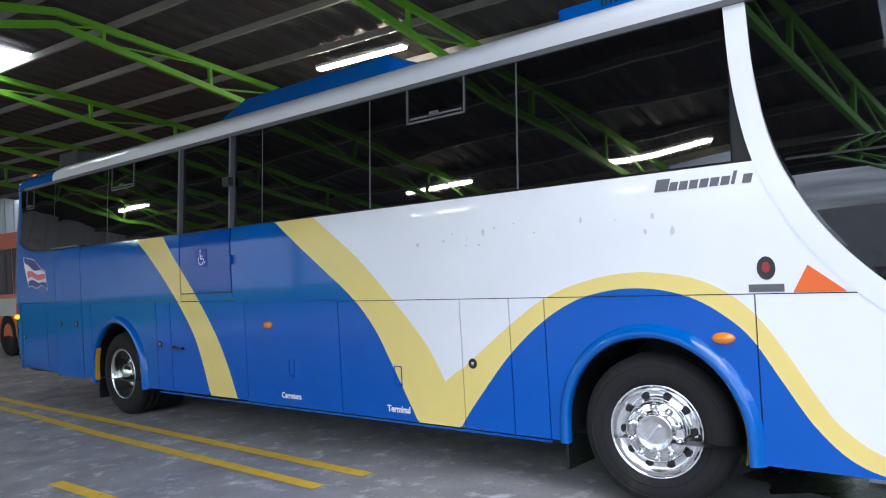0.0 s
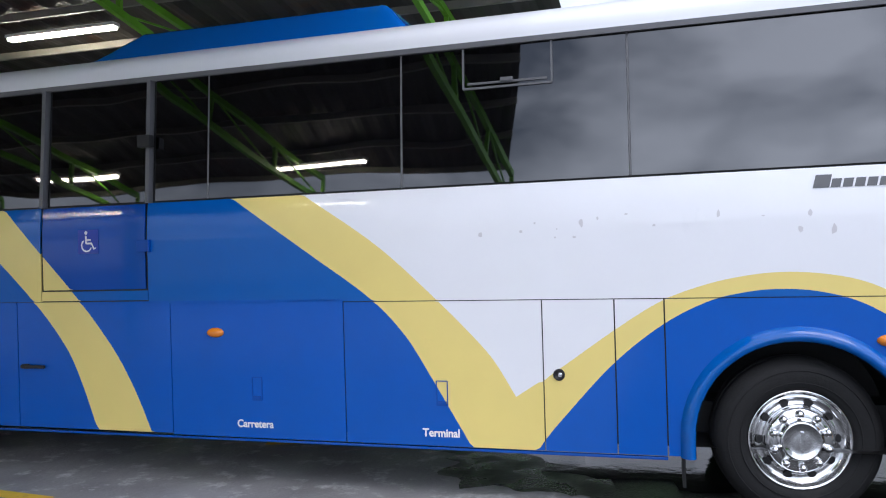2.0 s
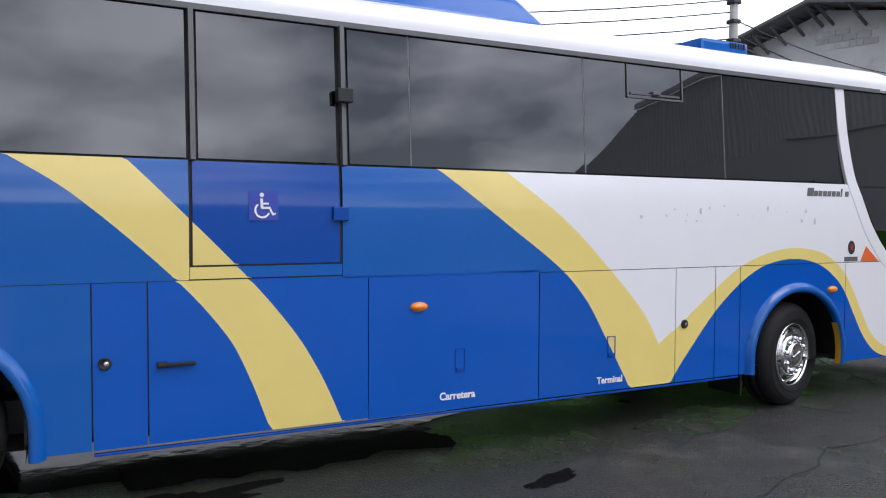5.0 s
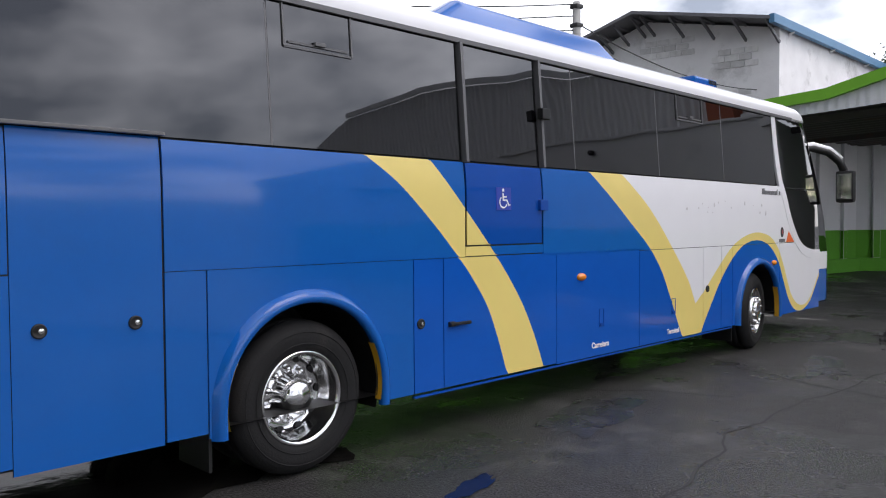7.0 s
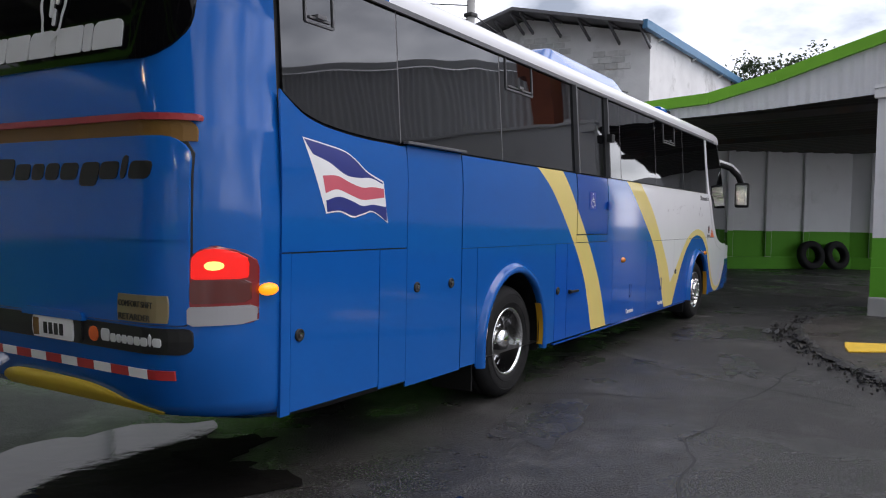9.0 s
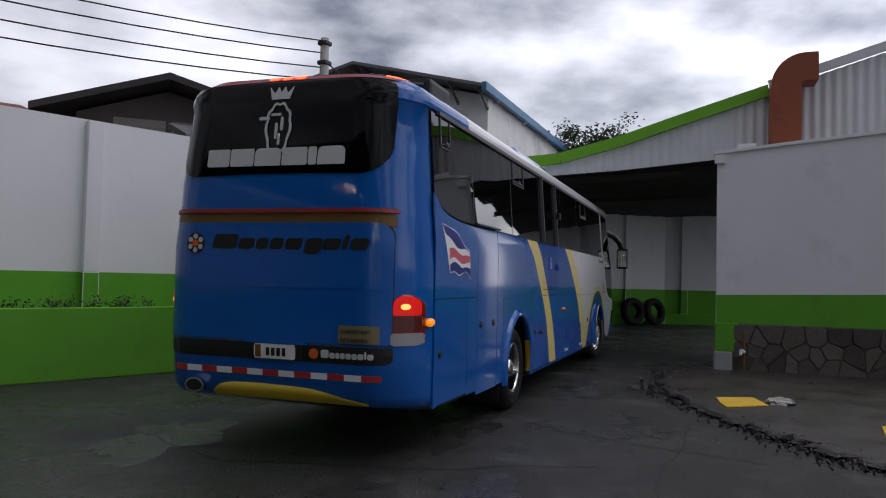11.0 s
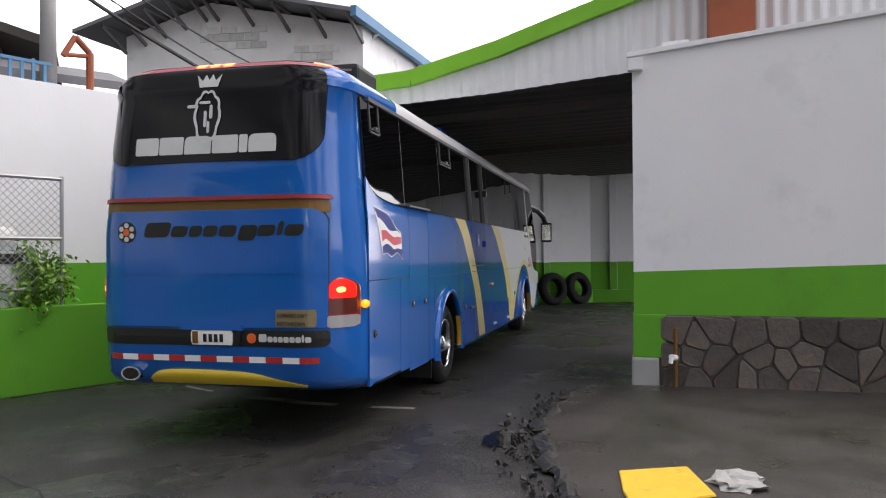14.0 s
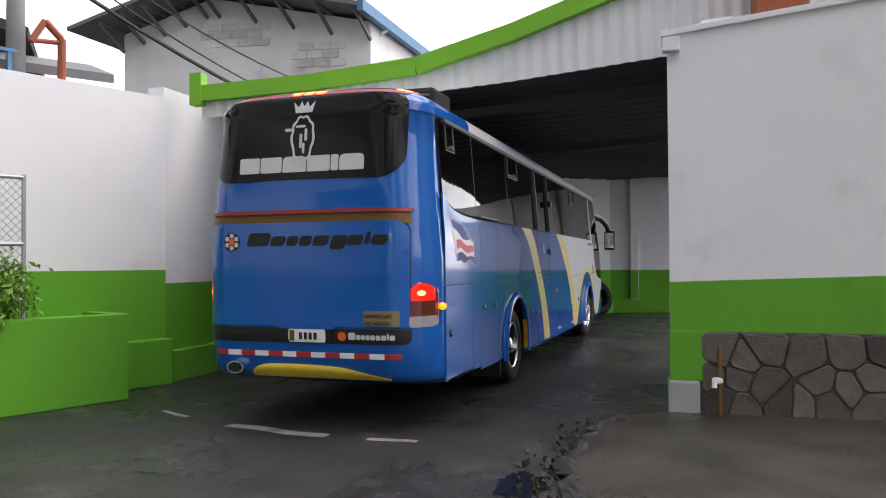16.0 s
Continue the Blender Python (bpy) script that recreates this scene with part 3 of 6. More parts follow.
def lettering(name, text, size, m, parent, mw, label="", shear=0.0, bold=0.0, sx=1.0):
    """Raised vinyl letters."""
    c = bpy.data.curves.new(name, "FONT")
    c.body, c.size, c.extrude, c.shear, c.offset = text, size, 0.0015, shear, bold
    c.align_x = "LEFT"
    tmp = bpy.data.objects.new(name, c)
    me = bpy.data.meshes.new_from_object(tmp)
    bpy.data.objects.remove(tmp)
    bpy.data.curves.remove(c)
    me.name = name
    me.materials.clear()
    me.materials.append(m)
    ob = new(name, me)
    ob.parent = parent
    ob.matrix_basis = mw @ Matrix.Diagonal((sx, 1, 1, 1))
    return tagged(ob, label)


def make_wheel(parent, front, m):
    wheel = new("wheel")
    wheel.parent = parent
    wheel.matrix_basis = m
    k_r = FRONT_R / WHEEL_R if front else 1.0

    def piece(name, bm, material, label="", smooth=False):
        bmesh.ops.scale(bm, vec=(k_r, 1, k_r), verts=bm.verts)
        return part(name, bm, material, wheel, label, smooth=smooth)
    bm = bmesh.new()
    add_lathe(bm, [(0.292, 0.05), (0.303, 0.012), (0.33, 0.004), (0.39, -0.006), (0.435, 0.004), (0.466, 0.03), (0.482, 0.055), (WHEEL_R, 0.08), (WHEEL_R, 0.115), (0.478, 0.12), (0.478, 0.13), (WHEEL_R, 0.135), (WHEEL_R, 0.2), (0.478, 0.205), (0.478, 0.215), (WHEEL_R, 0.22), (0.482, 0.26), (0.455, 0.295), (0.3, 0.295), (0.285, 0.25)], 48)
    if not front:
        add_lathe(bm, [(0.3, 0.34), (0.455, 0.34), (0.482, 0.37), (WHEEL_R, 0.5), (0.465, 0.62), (0.3, 0.62)], 40)
    for r in (0.345, 0.418):
        add_lathe(bm, [(r - 0.004, -0.001), (r, -0.0065), (r + 0.004, -0.002)], 48)
    piece("tyre", bm, RUBBER, smooth=True)
    bm = bmesh.new()
    if front:
        prof = [(0.300, 0.05), (0.300, 0.012), (0.290, 0.006), (0.282, 0.026), (0.270, 0.045), (0.238, 0.062), (0.205, 0.055), (0.198, 0.03), (0.192, 0.01), (0.178, 0.0), (0.145, -0.004), (0.124, -0.006), (0.12, -0.022), (0.113, -0.03), (0.104, -0.03), (0.098, -0.024), (0.05, -0.027), (0.0, -0.028)]
    else:
        prof = [(0.300, 0.05), (0.300, 0.012), (0.286, 0.008), (0.270, 0.03), (0.258, 0.10), (0.25, 0.17), (0.23, 0.195), (0.18, 0.2), (0.14, 0.195), (0.12, 0.18), (0.114, 0.10), (0.108, 0.06), (0.085, 0.035), (0.04, 0.02), (0.0, 0.016)]
    add_lathe(bm, prof, 40)
    piece("rim", bm, CHROME, "polished chrome wheel cover", smooth=True)
    nr, ny = (0.16, -0.016) if front else (0.168, 0.165)
    hr, hy = (0.226, 0.052) if front else (0.222, 0.184)
    for k in range(10):
        a = 2 * math.pi * (k + 0.5) / 10
        bm = bmesh.new()
        add_lathe(bm, [(0.027, 0.03), (0.026, 0.004), (0.021, -0.008), (0.011, -0.016), (0.0, -0.018)], 12, centre=(nr * math.cos(a), ny, nr * math.sin(a)))
        piece("wheel_nut", bm, CHROME, smooth=True)
        # black disc laid on the rim paints the shade inside a vent hole
        a = 2 * math.pi * k / 10
        bm = bmesh.new()
        ring = [bm.verts.new((hr * math.cos(a) + 0.017 * math.cos(b) * math.cos(a) - 0.026 * math.sin(b) * math.sin(a), hy + (0.004 if front else 0.0), hr * math.sin(a) + 0.017 * math.cos(b) * math.sin(a) + 0.026 * math.sin(b) * math.cos(a))) for b in [2 * math.pi * i / 14 for i in range(14)]]
        f = bm.faces.new(ring)
        ret = bmesh.ops.extrude_face_region(bm, geom=[f])
        for v in [g for g in ret["geom"] if isinstance(g, bmesh.types.BMVert)]:
            v.co.y -= 0.006
        bmesh.ops.recalc_face_normals(bm, faces=bm.faces)
        piece("vent_hole_shade", bm, BLACK)
    if front:
        bm = box(-0.062, 0.062, -0.034, -0.02, -0.011, 0.011, 0.004)
        bmesh.ops.rotate(bm, matrix=Matrix.Rotation(math.radians(-50), 3, "Y"), verts=bm.verts)
        piece("hub_badge", bm, CHROME, "raised plain bar on the hub cap")
    return wheel


def fender_bm(xc, zc):
    """A rolled lip round the wheel arch with legs down to the skirt."""
    bm = bmesh.new()
    sec = [(0.585, 0.016), (0.578, -0.02), (0.588, -0.045), (0.615, -0.052), (0.645, -0.034), (0.668, 0.004)]
    path = [(1.0, 0.0, 0.355 - zc)] + [(math.cos(math.pi * i / 24), math.sin(math.pi * i / 24), 0.0) for i in range(25)] + [(-1.0, 0.0, 0.355 - zc)]
    prev = None
    for ca, sa, drop in path:
        cur = [bm.verts.new((xc + rr * ca, y, zc + rr * sa + drop)) for rr, y in sec]
        if prev:
            for k in range(len(sec) - 1):
                bm.faces.new((prev[k], prev[k + 1], cur[k + 1], cur[k]))
        prev = cur
    bmesh.ops.recalc_face_normals(bm, faces=bm.faces)
    return bm


def build_coach():
    bus = thing("coach_bus", "blue and white touring coach with yellow stripes, moving through the yard", "bus")
    shell_levels = [0.42, 0.46, 0.5, 0.57, 0.9, 1.1, 1.15, 1.3, 1.6, 2.0, 2.04, 2.06, 2.3, 2.6, 2.97, 2.985]

    def pick(x, y, z):
        if x < -9.68:
            return 1
        if x > 1.2:
            return 1 if z < 0.9 else 2 if (z < 1.15 or z > 2.97) else 3
        if y > 1.24 and z < 2.03:
            return 1
        return 0
    part("body_shell", coach_loft(shell_levels, pick), [BLACK, BLUE, WHITE, GLASS], bus, "painted coach body shell", smooth=True)

    def pick_roof(x, y, z):
        return 1 if x < -8.6 and z < 9 else 0
    part("roof", coach_loft([2.985, 3.02, 3.06, 3.1, 3.14, 3.175, 3.204, 3.26, 3.3, 3.328, 3.34], pick_roof, cap=True), [WHITE, BLUE], bus, "white moulded roof", smooth=True)
    part("roof_rail", box(-9.5, 1.2, 0.066, 0.12, 2.955, 2.99), GREYTRIM, bus, "grey rubber strip above the windows")
    part("underbody", box(-8.7, 1.9, 0.4, 2.1, 0.4, 0.62), BLACK, bus, "dark underbody")
    # added box, not a known part: cuts light passing beneath the coach
    part("underfloor_blocker", box(-5.6, -4.3, 0.75, 1.75, 0.3, 0.48, 0.04), BLACK, bus, "added unseen black box under the floor that blocks light")

    # upper side panels between the belt line and the lower seam

    def rear_top(x):
        return smooth_curve([(-9.75, 2.33), (-9.69, 2.26), (-9.46, 2.135), (-9.06, 2.075), (-8.5, 2.055)], x) - 0.012 if x < -8.5 else 2.05

    def front_top(x):
        return smooth_curve(PILLAR, x) + 0.05 if x > 0.63 else 2.05
    upper = [("side_panel", -9.70, -8.463, 1.355, 2.3, BLUE, rear_top), ("engine_door", -8.46, -7.71, 0.39, 2.06, BLUE, None), ("side_panel", -7.70, -5.33, 1.33, 2.05, BLUE, None),
             ("side_panel", -4.37, 1.3, 1.31, 2.05, BLUE, front_top)]
    for nm, x0, x1, z0, z1, blue, top in upper:
        part(nm, panel_bm(x0, x1, z0, z1, 0, False, top), [blue, YELLOW, WHITE], bus, smooth=True)
    part("lift_door", panel_bm(-5.315, -4.385, 1.415, 2.05, 0, gap=0.005), [BLUE_DK, YELLOW, WHITE], bus, "dark blue wheelchair lift door", smooth=True)
    part("door_sill", panel_bm(-5.33, -4.37, 1.335, 1.41, 0, gap=0.002), [BLUE, YELLOW, WHITE], bus)
    # lower locker doors and skirts
    for nm, x0, x1, z0, blue, arch in [("locker_door", -9.62, -8.78, 0.45, BLUE, 0), ("locker_door", -8.775, -8.46, 0.43, BLUE, 0), ("wheel_panel", -7.70, -7.455, 0.40, BLUE, 0), ("wheel_panel", -7.45, -5.87, 0.37, BLUE, 1), ("locker_door", -5.865, -5.57, 0.37, BLUE_LO, 0),
                                       ("locker_door", -5.565, -4.19, 0.37, BLUE_LO, 0), ("locker_door", -4.187, -2.83, 0.36, BLUE_LO, 0), ("locker_door", -2.825, -1.48, 0.36, BLUE_CY, 0),
                                       ("locker_door", -1.476, -1.035, 0.36, BLUE_LO, 0), ("side_panel", -1.03, -0.74, 0.36, BLUE_LO, 0), ("wheel_panel", -0.735, 0.655, 0.36, BLUE_LO, 1), ("front_panel", 0.66, 2.08, 0.36, BLUE_LO, 0)]:
        zt = 1.35 if x0 < -8 else 1.33 if x0 < -4 else 1.308
        part(nm, panel_bm(x0, x1, z0, zt, 0, bool(arch), front_top if nm == "front_panel" else None), [blue, YELLOW, WHITE], bus)
    part("rear_corner_trim", box(-9.70, -9.625, -0.004, 0.02, 0.44, 1.35), BLUE, bus)
    part("door_head", box(-8.5, -7.69, -0.022, 0.02, 2.062, 2.082, 0.004), GREYTRIM, bus, "grey drip strip over the engine door")
    part("skirt_trim", box(-5.86, -0.74, 0.0, 0.03, 0.335, 0.352, 0.004), BLUE_DK, bus)
    # windows
    for x0, x1 in [(-9.66, -8.53), (-8.515, -7.005), (-6.99, -5.34), (-5.27, -4.40), (-4.31, -3.875), (-3.86, -2.40), (-2.385, -0.92), (-0.905, 0.565)]:
        bt = (lambda x: rear_top(x) + 0.02) if x0 < -9 else None
        part("window_pane", pane_bm(x0, x1, 2.062, 2.955, bt), GLASS, bus, "dark tinted coach window", smooth=True)
    for x in (-8.5225, -6.9975, -3.8675, -2.3925, -0.9125):
        bm = bmesh.new()
        add_beam(bm, (x, 0.032, 2.062), (x, 0.097, 2.955), 0.012, 0.012)
        part("glazing_joint", bm, GREYTRIM, bus, "grey sealant joint between two panes")
    for x in (-5.305, -4.355):
        bm = bmesh.new()
        add_beam(bm, (x, 0.016, 2.05), (x, 0.082, 2.96), 0.03, 0.055)
        part("door_post", bm, GREYTRIM, bus, "grey aluminium door post")
    for x, z in ((-4.36, 2.50), (-4.39, 1.735)):
        bm = box(x - 0.05, x + 0.055, -0.03, 0.03, z - 0.045, z + 0.045, 0.006)
        part("hinge", bm, BLACK if z > 2 else BLUE_DK, bus, "worn steel door hinge")
    # sliding vents in the glass
    for x0, x1 in ((-1.96, -1.38), (-7.0 + 0.12, -6.35), (-9.45, -9.2)):
        bm = bmesh.new()
        z0, z1 = 2.685, 2.95
        for a, b in (((x0, z1), (x0, z0)), ((x0, z0), (x1, z0)), ((x1, z0), (x1, z1)), ((x0 + 0.03, z0 + 0.03), (x1 - 0.03, z0 + 0.03))):
            add_beam(bm, (a[0], 0.018 + 0.07 * (a[1] - 2.04) / 0.93, a[1]), (b[0], 0.018 + 0.07 * (b[1] - 2.04) / 0.93, b[1]), 0.012, 0.014)
        add_box(bm, (x0 + x1) / 2 - 0.04, (x0 + x1) / 2 + 0.04, 0.045, 0.07, z0 + 0.03, z0 + 0.055, 0.003)
        part("vent_frame", bm, GREYTRIM, bus, "grey frame of a hopper window vent")
    # fenders, wheels
    for xc, zc in ARCHES:
        part("fender", fender_bm(xc, zc), BLUE, bus, "rolled blue wheel-arch lip", smooth=True)
        bm = bmesh.new()
        add_lathe(bm, [(0.59, 0.02), (0.59, 0.7), (0.3, 0.72), (0.0, 0.72)], 40, centre=(xc, 0, zc))
        bmesh.ops.delete(bm, geom=[v for v in bm.verts if v.co.z < 0.33], context="VERTS")
        part("wheel_well", bm, BLACK, bus, "black wheel housing")
        for first in ((-12,) if xc > -1 else (-12, 152)):
            bm = bmesh.new()
            for i in range(12):
                a0, a1 = math.radians(first + 40 * i / 12), math.radians(first + 40 * (i + 1) / 12)
                bm.faces.new([bm.verts.new((xc + 0.576 * math.cos(a), y, zc + 0.576 * math.sin(a))) for a, y in ((a0, -0.03), (a1, -0.03), (a1, 0.03), (a0, 0.03))])
            part("arch_edge", bm, mat_lip, bus, "yellow inner edge of the wheel arch")
        fl = box(xc - 0.66, xc - 0.64, 0.05, 0.42, 0.16, 0.42)
        part("mud_flap", fl, BLACK, bus, "black rubber mud flap")
    wheels = []
    for xc, front in ((0.0, True), (REAR_AXLE, False)):
        wheels.append((make_wheel(bus, front, pose(xc, 0.03, FRONT_R if front else WHEEL_R)), xc, 0.03, 1))
        wheels.append((make_wheel(bus, front, pose(xc, COACH_W - 0.03, FRONT_R if front else WHEEL_R, 0, 0, 180)), xc, COACH_W - 0.03, -1))
    # front pillar sweep
    bm = bmesh.new()
    pts = [(0.55, 2.97), (0.575, 2.6), (0.62, 2.3), (0.685, 2.05), (0.785, 1.83), (0.92, 1.60), (1.10, 1.385), (1.29, 1.22), (1.52, 1.12), (1.8, 1.07), (2.1, 1.06)]
    knots = list(enumerate(pts))
    pts = [(smooth_curve([(k, p[0]) for k, p in knots], q / 4), smooth_curve([(k, p[1]) for k, p in knots], q / 4)) for q in range(4 * (len(pts) - 1) + 1)]
    prev = None
    for i, (x, z) in enumerate(pts):
        yy = -0.004 + bulge(z) + (0.065 * max(0, z - 2.04) / 0.93)
        wx = 0.125
        d = Vector(pts[min(i + 1, len(pts) - 1)]) - Vector(pts[max(i - 1, 0)])
        d.normalize()
        nx, nz = -d.y, d.x
        if nx < 0:
            nx, nz = -nx, -nz
        cur = [bm.verts.new((x, yy + 0.03, z)), bm.verts.new((x, yy, z)), bm.verts.new((x + nx * wx, yy, z + nz * wx)), bm.verts.new((x + nx * wx, yy + 0.03, z + nz * wx))]
        if prev:
            for k in range(3):
                bm.faces.new((prev[k], prev[k + 1], cur[k + 1], cur[k]))
        prev = cur
    bmesh.ops.recalc_face_normals(bm, faces=bm.faces)
    part("front_pillar", bm, WHITE, bus, "white curved front pillar", smooth=False)
    # black door glass in front of the pillar
    bm = bmesh.new()
    left = [(1.18, 2.02), (1.2, 1.76), (1.26, 1.49), (1.33, 1.36), (1.46, 1.22), (1.67, 1.05), (1.88, 0.92), (2.08, 0.82), (2.3, 0.75), (2.6, 0.70), (2.95, 0.67)]
    right = [(1.18, 2.1), (2.05, 1.97), (2.3, 1.9), (2.6, 1.75), (2.95, 1.52)]
    prev = None
    for z in [1.18 + 1.77 * k / 40 for k in range(41)]:
        x0, x1 = curve(left, z), curve(right, z)
        cur = [bm.verts.new((x0 + (x1 - x0) * k / 6, 0.004 + bulge(z) + 0.065 * max(0, z - 2.04) / 0.93, z)) for k in range(7)]
        if prev:
            for k in range(6):
                bm.faces.new((prev[k], prev[k + 1], cur[k + 1], cur[k]))
        prev = cur
    part("door_glass", bm, GLASS, bus, "dark glass of the entrance door", smooth=True)
    part("door_joint", box(0.86, 1.98, 0.014, 0.04, 2.028, 2.04), BLACK, bus, "black rubber joint across the door glass")
    # mirror
    bm = bmesh.new()
    arm = [(1.95, 0.35, 2.62), (2.25, 0.17, 2.66), (2.48, 0.02, 2.6), (2.6, -0.1, 2.46), (2.63, -0.16, 2.3)]
    add_tube(bm, arm, 0.055, 10)
    mir = part("mirror_arm", bm, BLACK, bus, "curved mirror arm", smooth=True)
    part("arm_cover", add_tube(bmesh.new(), [(x + 0.02, y, z + 0.035) for x, y, z in arm[:4]], 0.055, 10), WHITE, bus, "white cover of the mirror arm", smooth=True)
    part("mirror_head", box(2.55, 2.69, -0.31, -0.05, 1.86, 2.33, 0.05), BLACK, bus, "black mirror head")
    part("mirror_glass", box(2.542, 2.55, -0.28, -0.08, 1.91, 2.28), CHROME, bus, "mirror glass")
    # roof units
    bm = add_box(bmesh.new(), -5.35, -2.42, 0.40, 2.04, 3.2, 3.5, 0.0)
    for v in bm.verts:
        if v.co.z > 3.4:
            v.co.x += 0.55 if v.co.x < -4 else -0.25
            v.co.y += 0.18 if v.co.y < 1.2 else -0.18
    bmesh.ops.bevel(bm, geom=list(bm.edges), offset=0.09, segments=4, affect="EDGES", profile=0.6)
    part("air_conditioner", bm, BLUE, bus, "blue roof air-conditioning fairing", smooth=True)
    hatch = part("roof_hatch", box(-0.78, -0.18, 0.46, 1.1, 3.22, 3.37, 0.035), BLUE, bus, "blue roof vent")
    for k in range(6):
        part("vent_slat", box(-0.42 + 0.035 * k, -0.405 + 0.035 * k, 0.452, 0.462, 3.3, 3.35), BLACK, hatch)
    part("rear_hatch", box(-9.0, -8.4, 0.35, 0.85, 3.22, 3.44, 0.05), BLACK, bus, "black roof hatch")

    # lamps, locks, handles
    def lamp(x, z, m, w=0.07, h=0.035):
        bm = bmesh.new()
        bmesh.ops.create_uvsphere(bm, u_segments=14, v_segments=8, radius=1.0)
        for v in bm.verts:
            v.co = Vector((x + v.co.x * w, v.co.y * 0.035, z + v.co.z * h))
        return part("side_marker", bm, m, bus, "amber side marker lamp", smooth=True)
    lamp(-3.818, 1.10, AMBER)
    lamp(0.47, 1.06, AMBER)
    lamp(-9.795, 1.163, AMBER_ON)
    for x, z in ((-1.38, 0.84), (-5.80, 0.868), (-7.863, 1.074), (-8.334, 1.075), (-9.548, 0.883)):
        bm = bmesh.new()
        add_lathe(bm, [(0.037, 0.004), (0.037, -0.008), (0.031, -0.012), (0.025, -0.006), (0.0, -0.005)], 18, centre=(x, 0, z))
        lk = part("lock", bm, BLACK, bus, "round black locker latch", smooth=True)
        bm = bmesh.new()
        add_lathe(bm, [(0.014, 0.0), (0.014, -0.014), (0.0, -0.016)], 10, centre=(x + 0.008, 0, z))
        part("key_barrel", bm, CHROME, lk)
    bm = box(-5.52, -5.30, -0.035, -0.012, 0.826, 0.85, 0.006)
    add_box(bm, -5.52, -5.46, -0.02, 0.006, 0.82, 0.856, 0.004)
    part("handle", bm, BLACK, bus, "black pull handle")
    for x in (-3.496, -2.146):
        bm = bmesh.new()
        for a, b in (((x - 0.037, 0.786), (x + 0.037, 0.786)), ((x - 0.037, 0.626), (x + 0.037, 0.626)), ((x - 0.037, 0.626), (x - 0.037, 0.786)), ((x + 0.037, 0.626), (x + 0.037, 0.786))):
            add_beam(bm, (a[0], -0.002, a[1]), (b[0], -0.002, b[1]), 0.006, 0.006)
        add_box(bm, x - 0.03, x + 0.03, -0.012, 0.0, 0.632, 0.655, 0.002)
        part("flush_pull", bm, BLUE_DK, bus, "recessed flap handle")
    # wheelchair sign
    part("sign_plate", flat_shape([(-4.976, 1.69), (-4.795, 1.69), (-4.795, 1.87), (-4.976, 1.87)], -0.006), SIGNBLUE, bus, "blue wheelchair access sign")
    bm = bmesh.new()
    o = (-4.90, 1.765)
    for sh in (ring_pts(o[0] + 0.002, o[1] + 0.083, 0.014, 0.014, 12), [(o[0] - 0.008, o[1] + 0.06), (o[0] + 0.008, o[1] + 0.06), (o[0] + 0.012, o[1] + 0.0), (o[0] - 0.006, o[1])], [(o[0], o[1] + 0.035), (o[0] + 0.045, o[1] + 0.035), (o[0] + 0.045, o[1] + 0.023), (o[0], o[1] + 0.023)],
               [(o[0], o[1] + 0.01), (o[0] + 0.05, o[1] + 0.01), (o[0] + 0.05, o[1] - 0.004), (o[0], o[1] - 0.004)], [(o[0] + 0.04, o[1] + 0.01), (o[0] + 0.053, o[1] + 0.01), (o[0] + 0.08, o[1] - 0.04), (o[0] + 0.066, o[1] - 0.045)], [(o[0] + 0.066, o[1] - 0.045), (o[0] + 0.09, o[1] - 0.037), (o[0] + 0.09, o[1] - 0.026), (o[0] + 0.07, o[1] - 0.034)]):
        bm.faces.new([bm.verts.new((x, -0.0085, z)) for x, z in sh])
    outer, inner = ring_pts(o[0] + 0.005, o[1] - 0.012, 0.05, 0.05, 20, 2.2, 5.9), ring_pts(o[0] + 0.005, o[1] - 0.012, 0.038, 0.038, 20, 2.2, 5.9)
    for i in range(20):
        bm.faces.new([bm.verts.new((x, -0.0085, z)) for x, z in (outer[i], outer[i + 1], inner[i + 1], inner[i])])
    part("sign_symbol", bm, PLAIN_WHITE, bus, "white wheelchair symbol")
    lettering("door_lettering", "Carretera", 0.074, PLAIN_WHITE, bus, pose(-3.659, -0.004, 0.436, 90), "white word on the locker door", bold=0.0018, sx=0.95)
    lettering("door_lettering", "Terminal", 0.074, PLAIN_WHITE, bus, pose(-2.285, -0.004, 0.423, 90), "white word on the locker door", bold=0.0018, sx=0.95)
    # maker's marks as plain shapes
    for k in range(9):
        w = 0.085 if k == 0 else 0.05 if k != 7 else 0.02
        x = 0.10 + 0.062 * k + (0.03 if k else 0)
        h = 0.075 if k in (0, 7) else 0.05
        part("maker_mark", flat_shape([(x, 1.93), (x + w, 1.93), (x + w + h * 0.25, 1.93 + h), (x + h * 0.25, 1.93 + h)], -0.004), GREYTRIM, bus, "grey slanted bar of the maker's mark")
    part("maker_badge", flat_shape(ring_pts(0.73, 1.45, 0.05, 0.065, 16), -0.004), DARKMETAL, bus, "dark shield badge")
    part("maker_badge", flat_shape(ring_pts(0.73, 1.455, 0.022, 0.03, 12), -0.007), REDPAINT, bus, "red centre of the badge")
    part("maker_mark", flat_shape([(0.63, 1.32), (0.82, 1.32), (0.82, 1.362), (0.63, 1.362)], -0.004), GREYTRIM, bus, "grey bar under the badge")
    part("sticker", flat_shape([(0.865, 1.316), (1.13, 1.316), (0.945, 1.46)], -0.006), ORANGE, bus, "orange triangular sticker")
    # scuffs on the white panel
    rnd = random.Random(4)
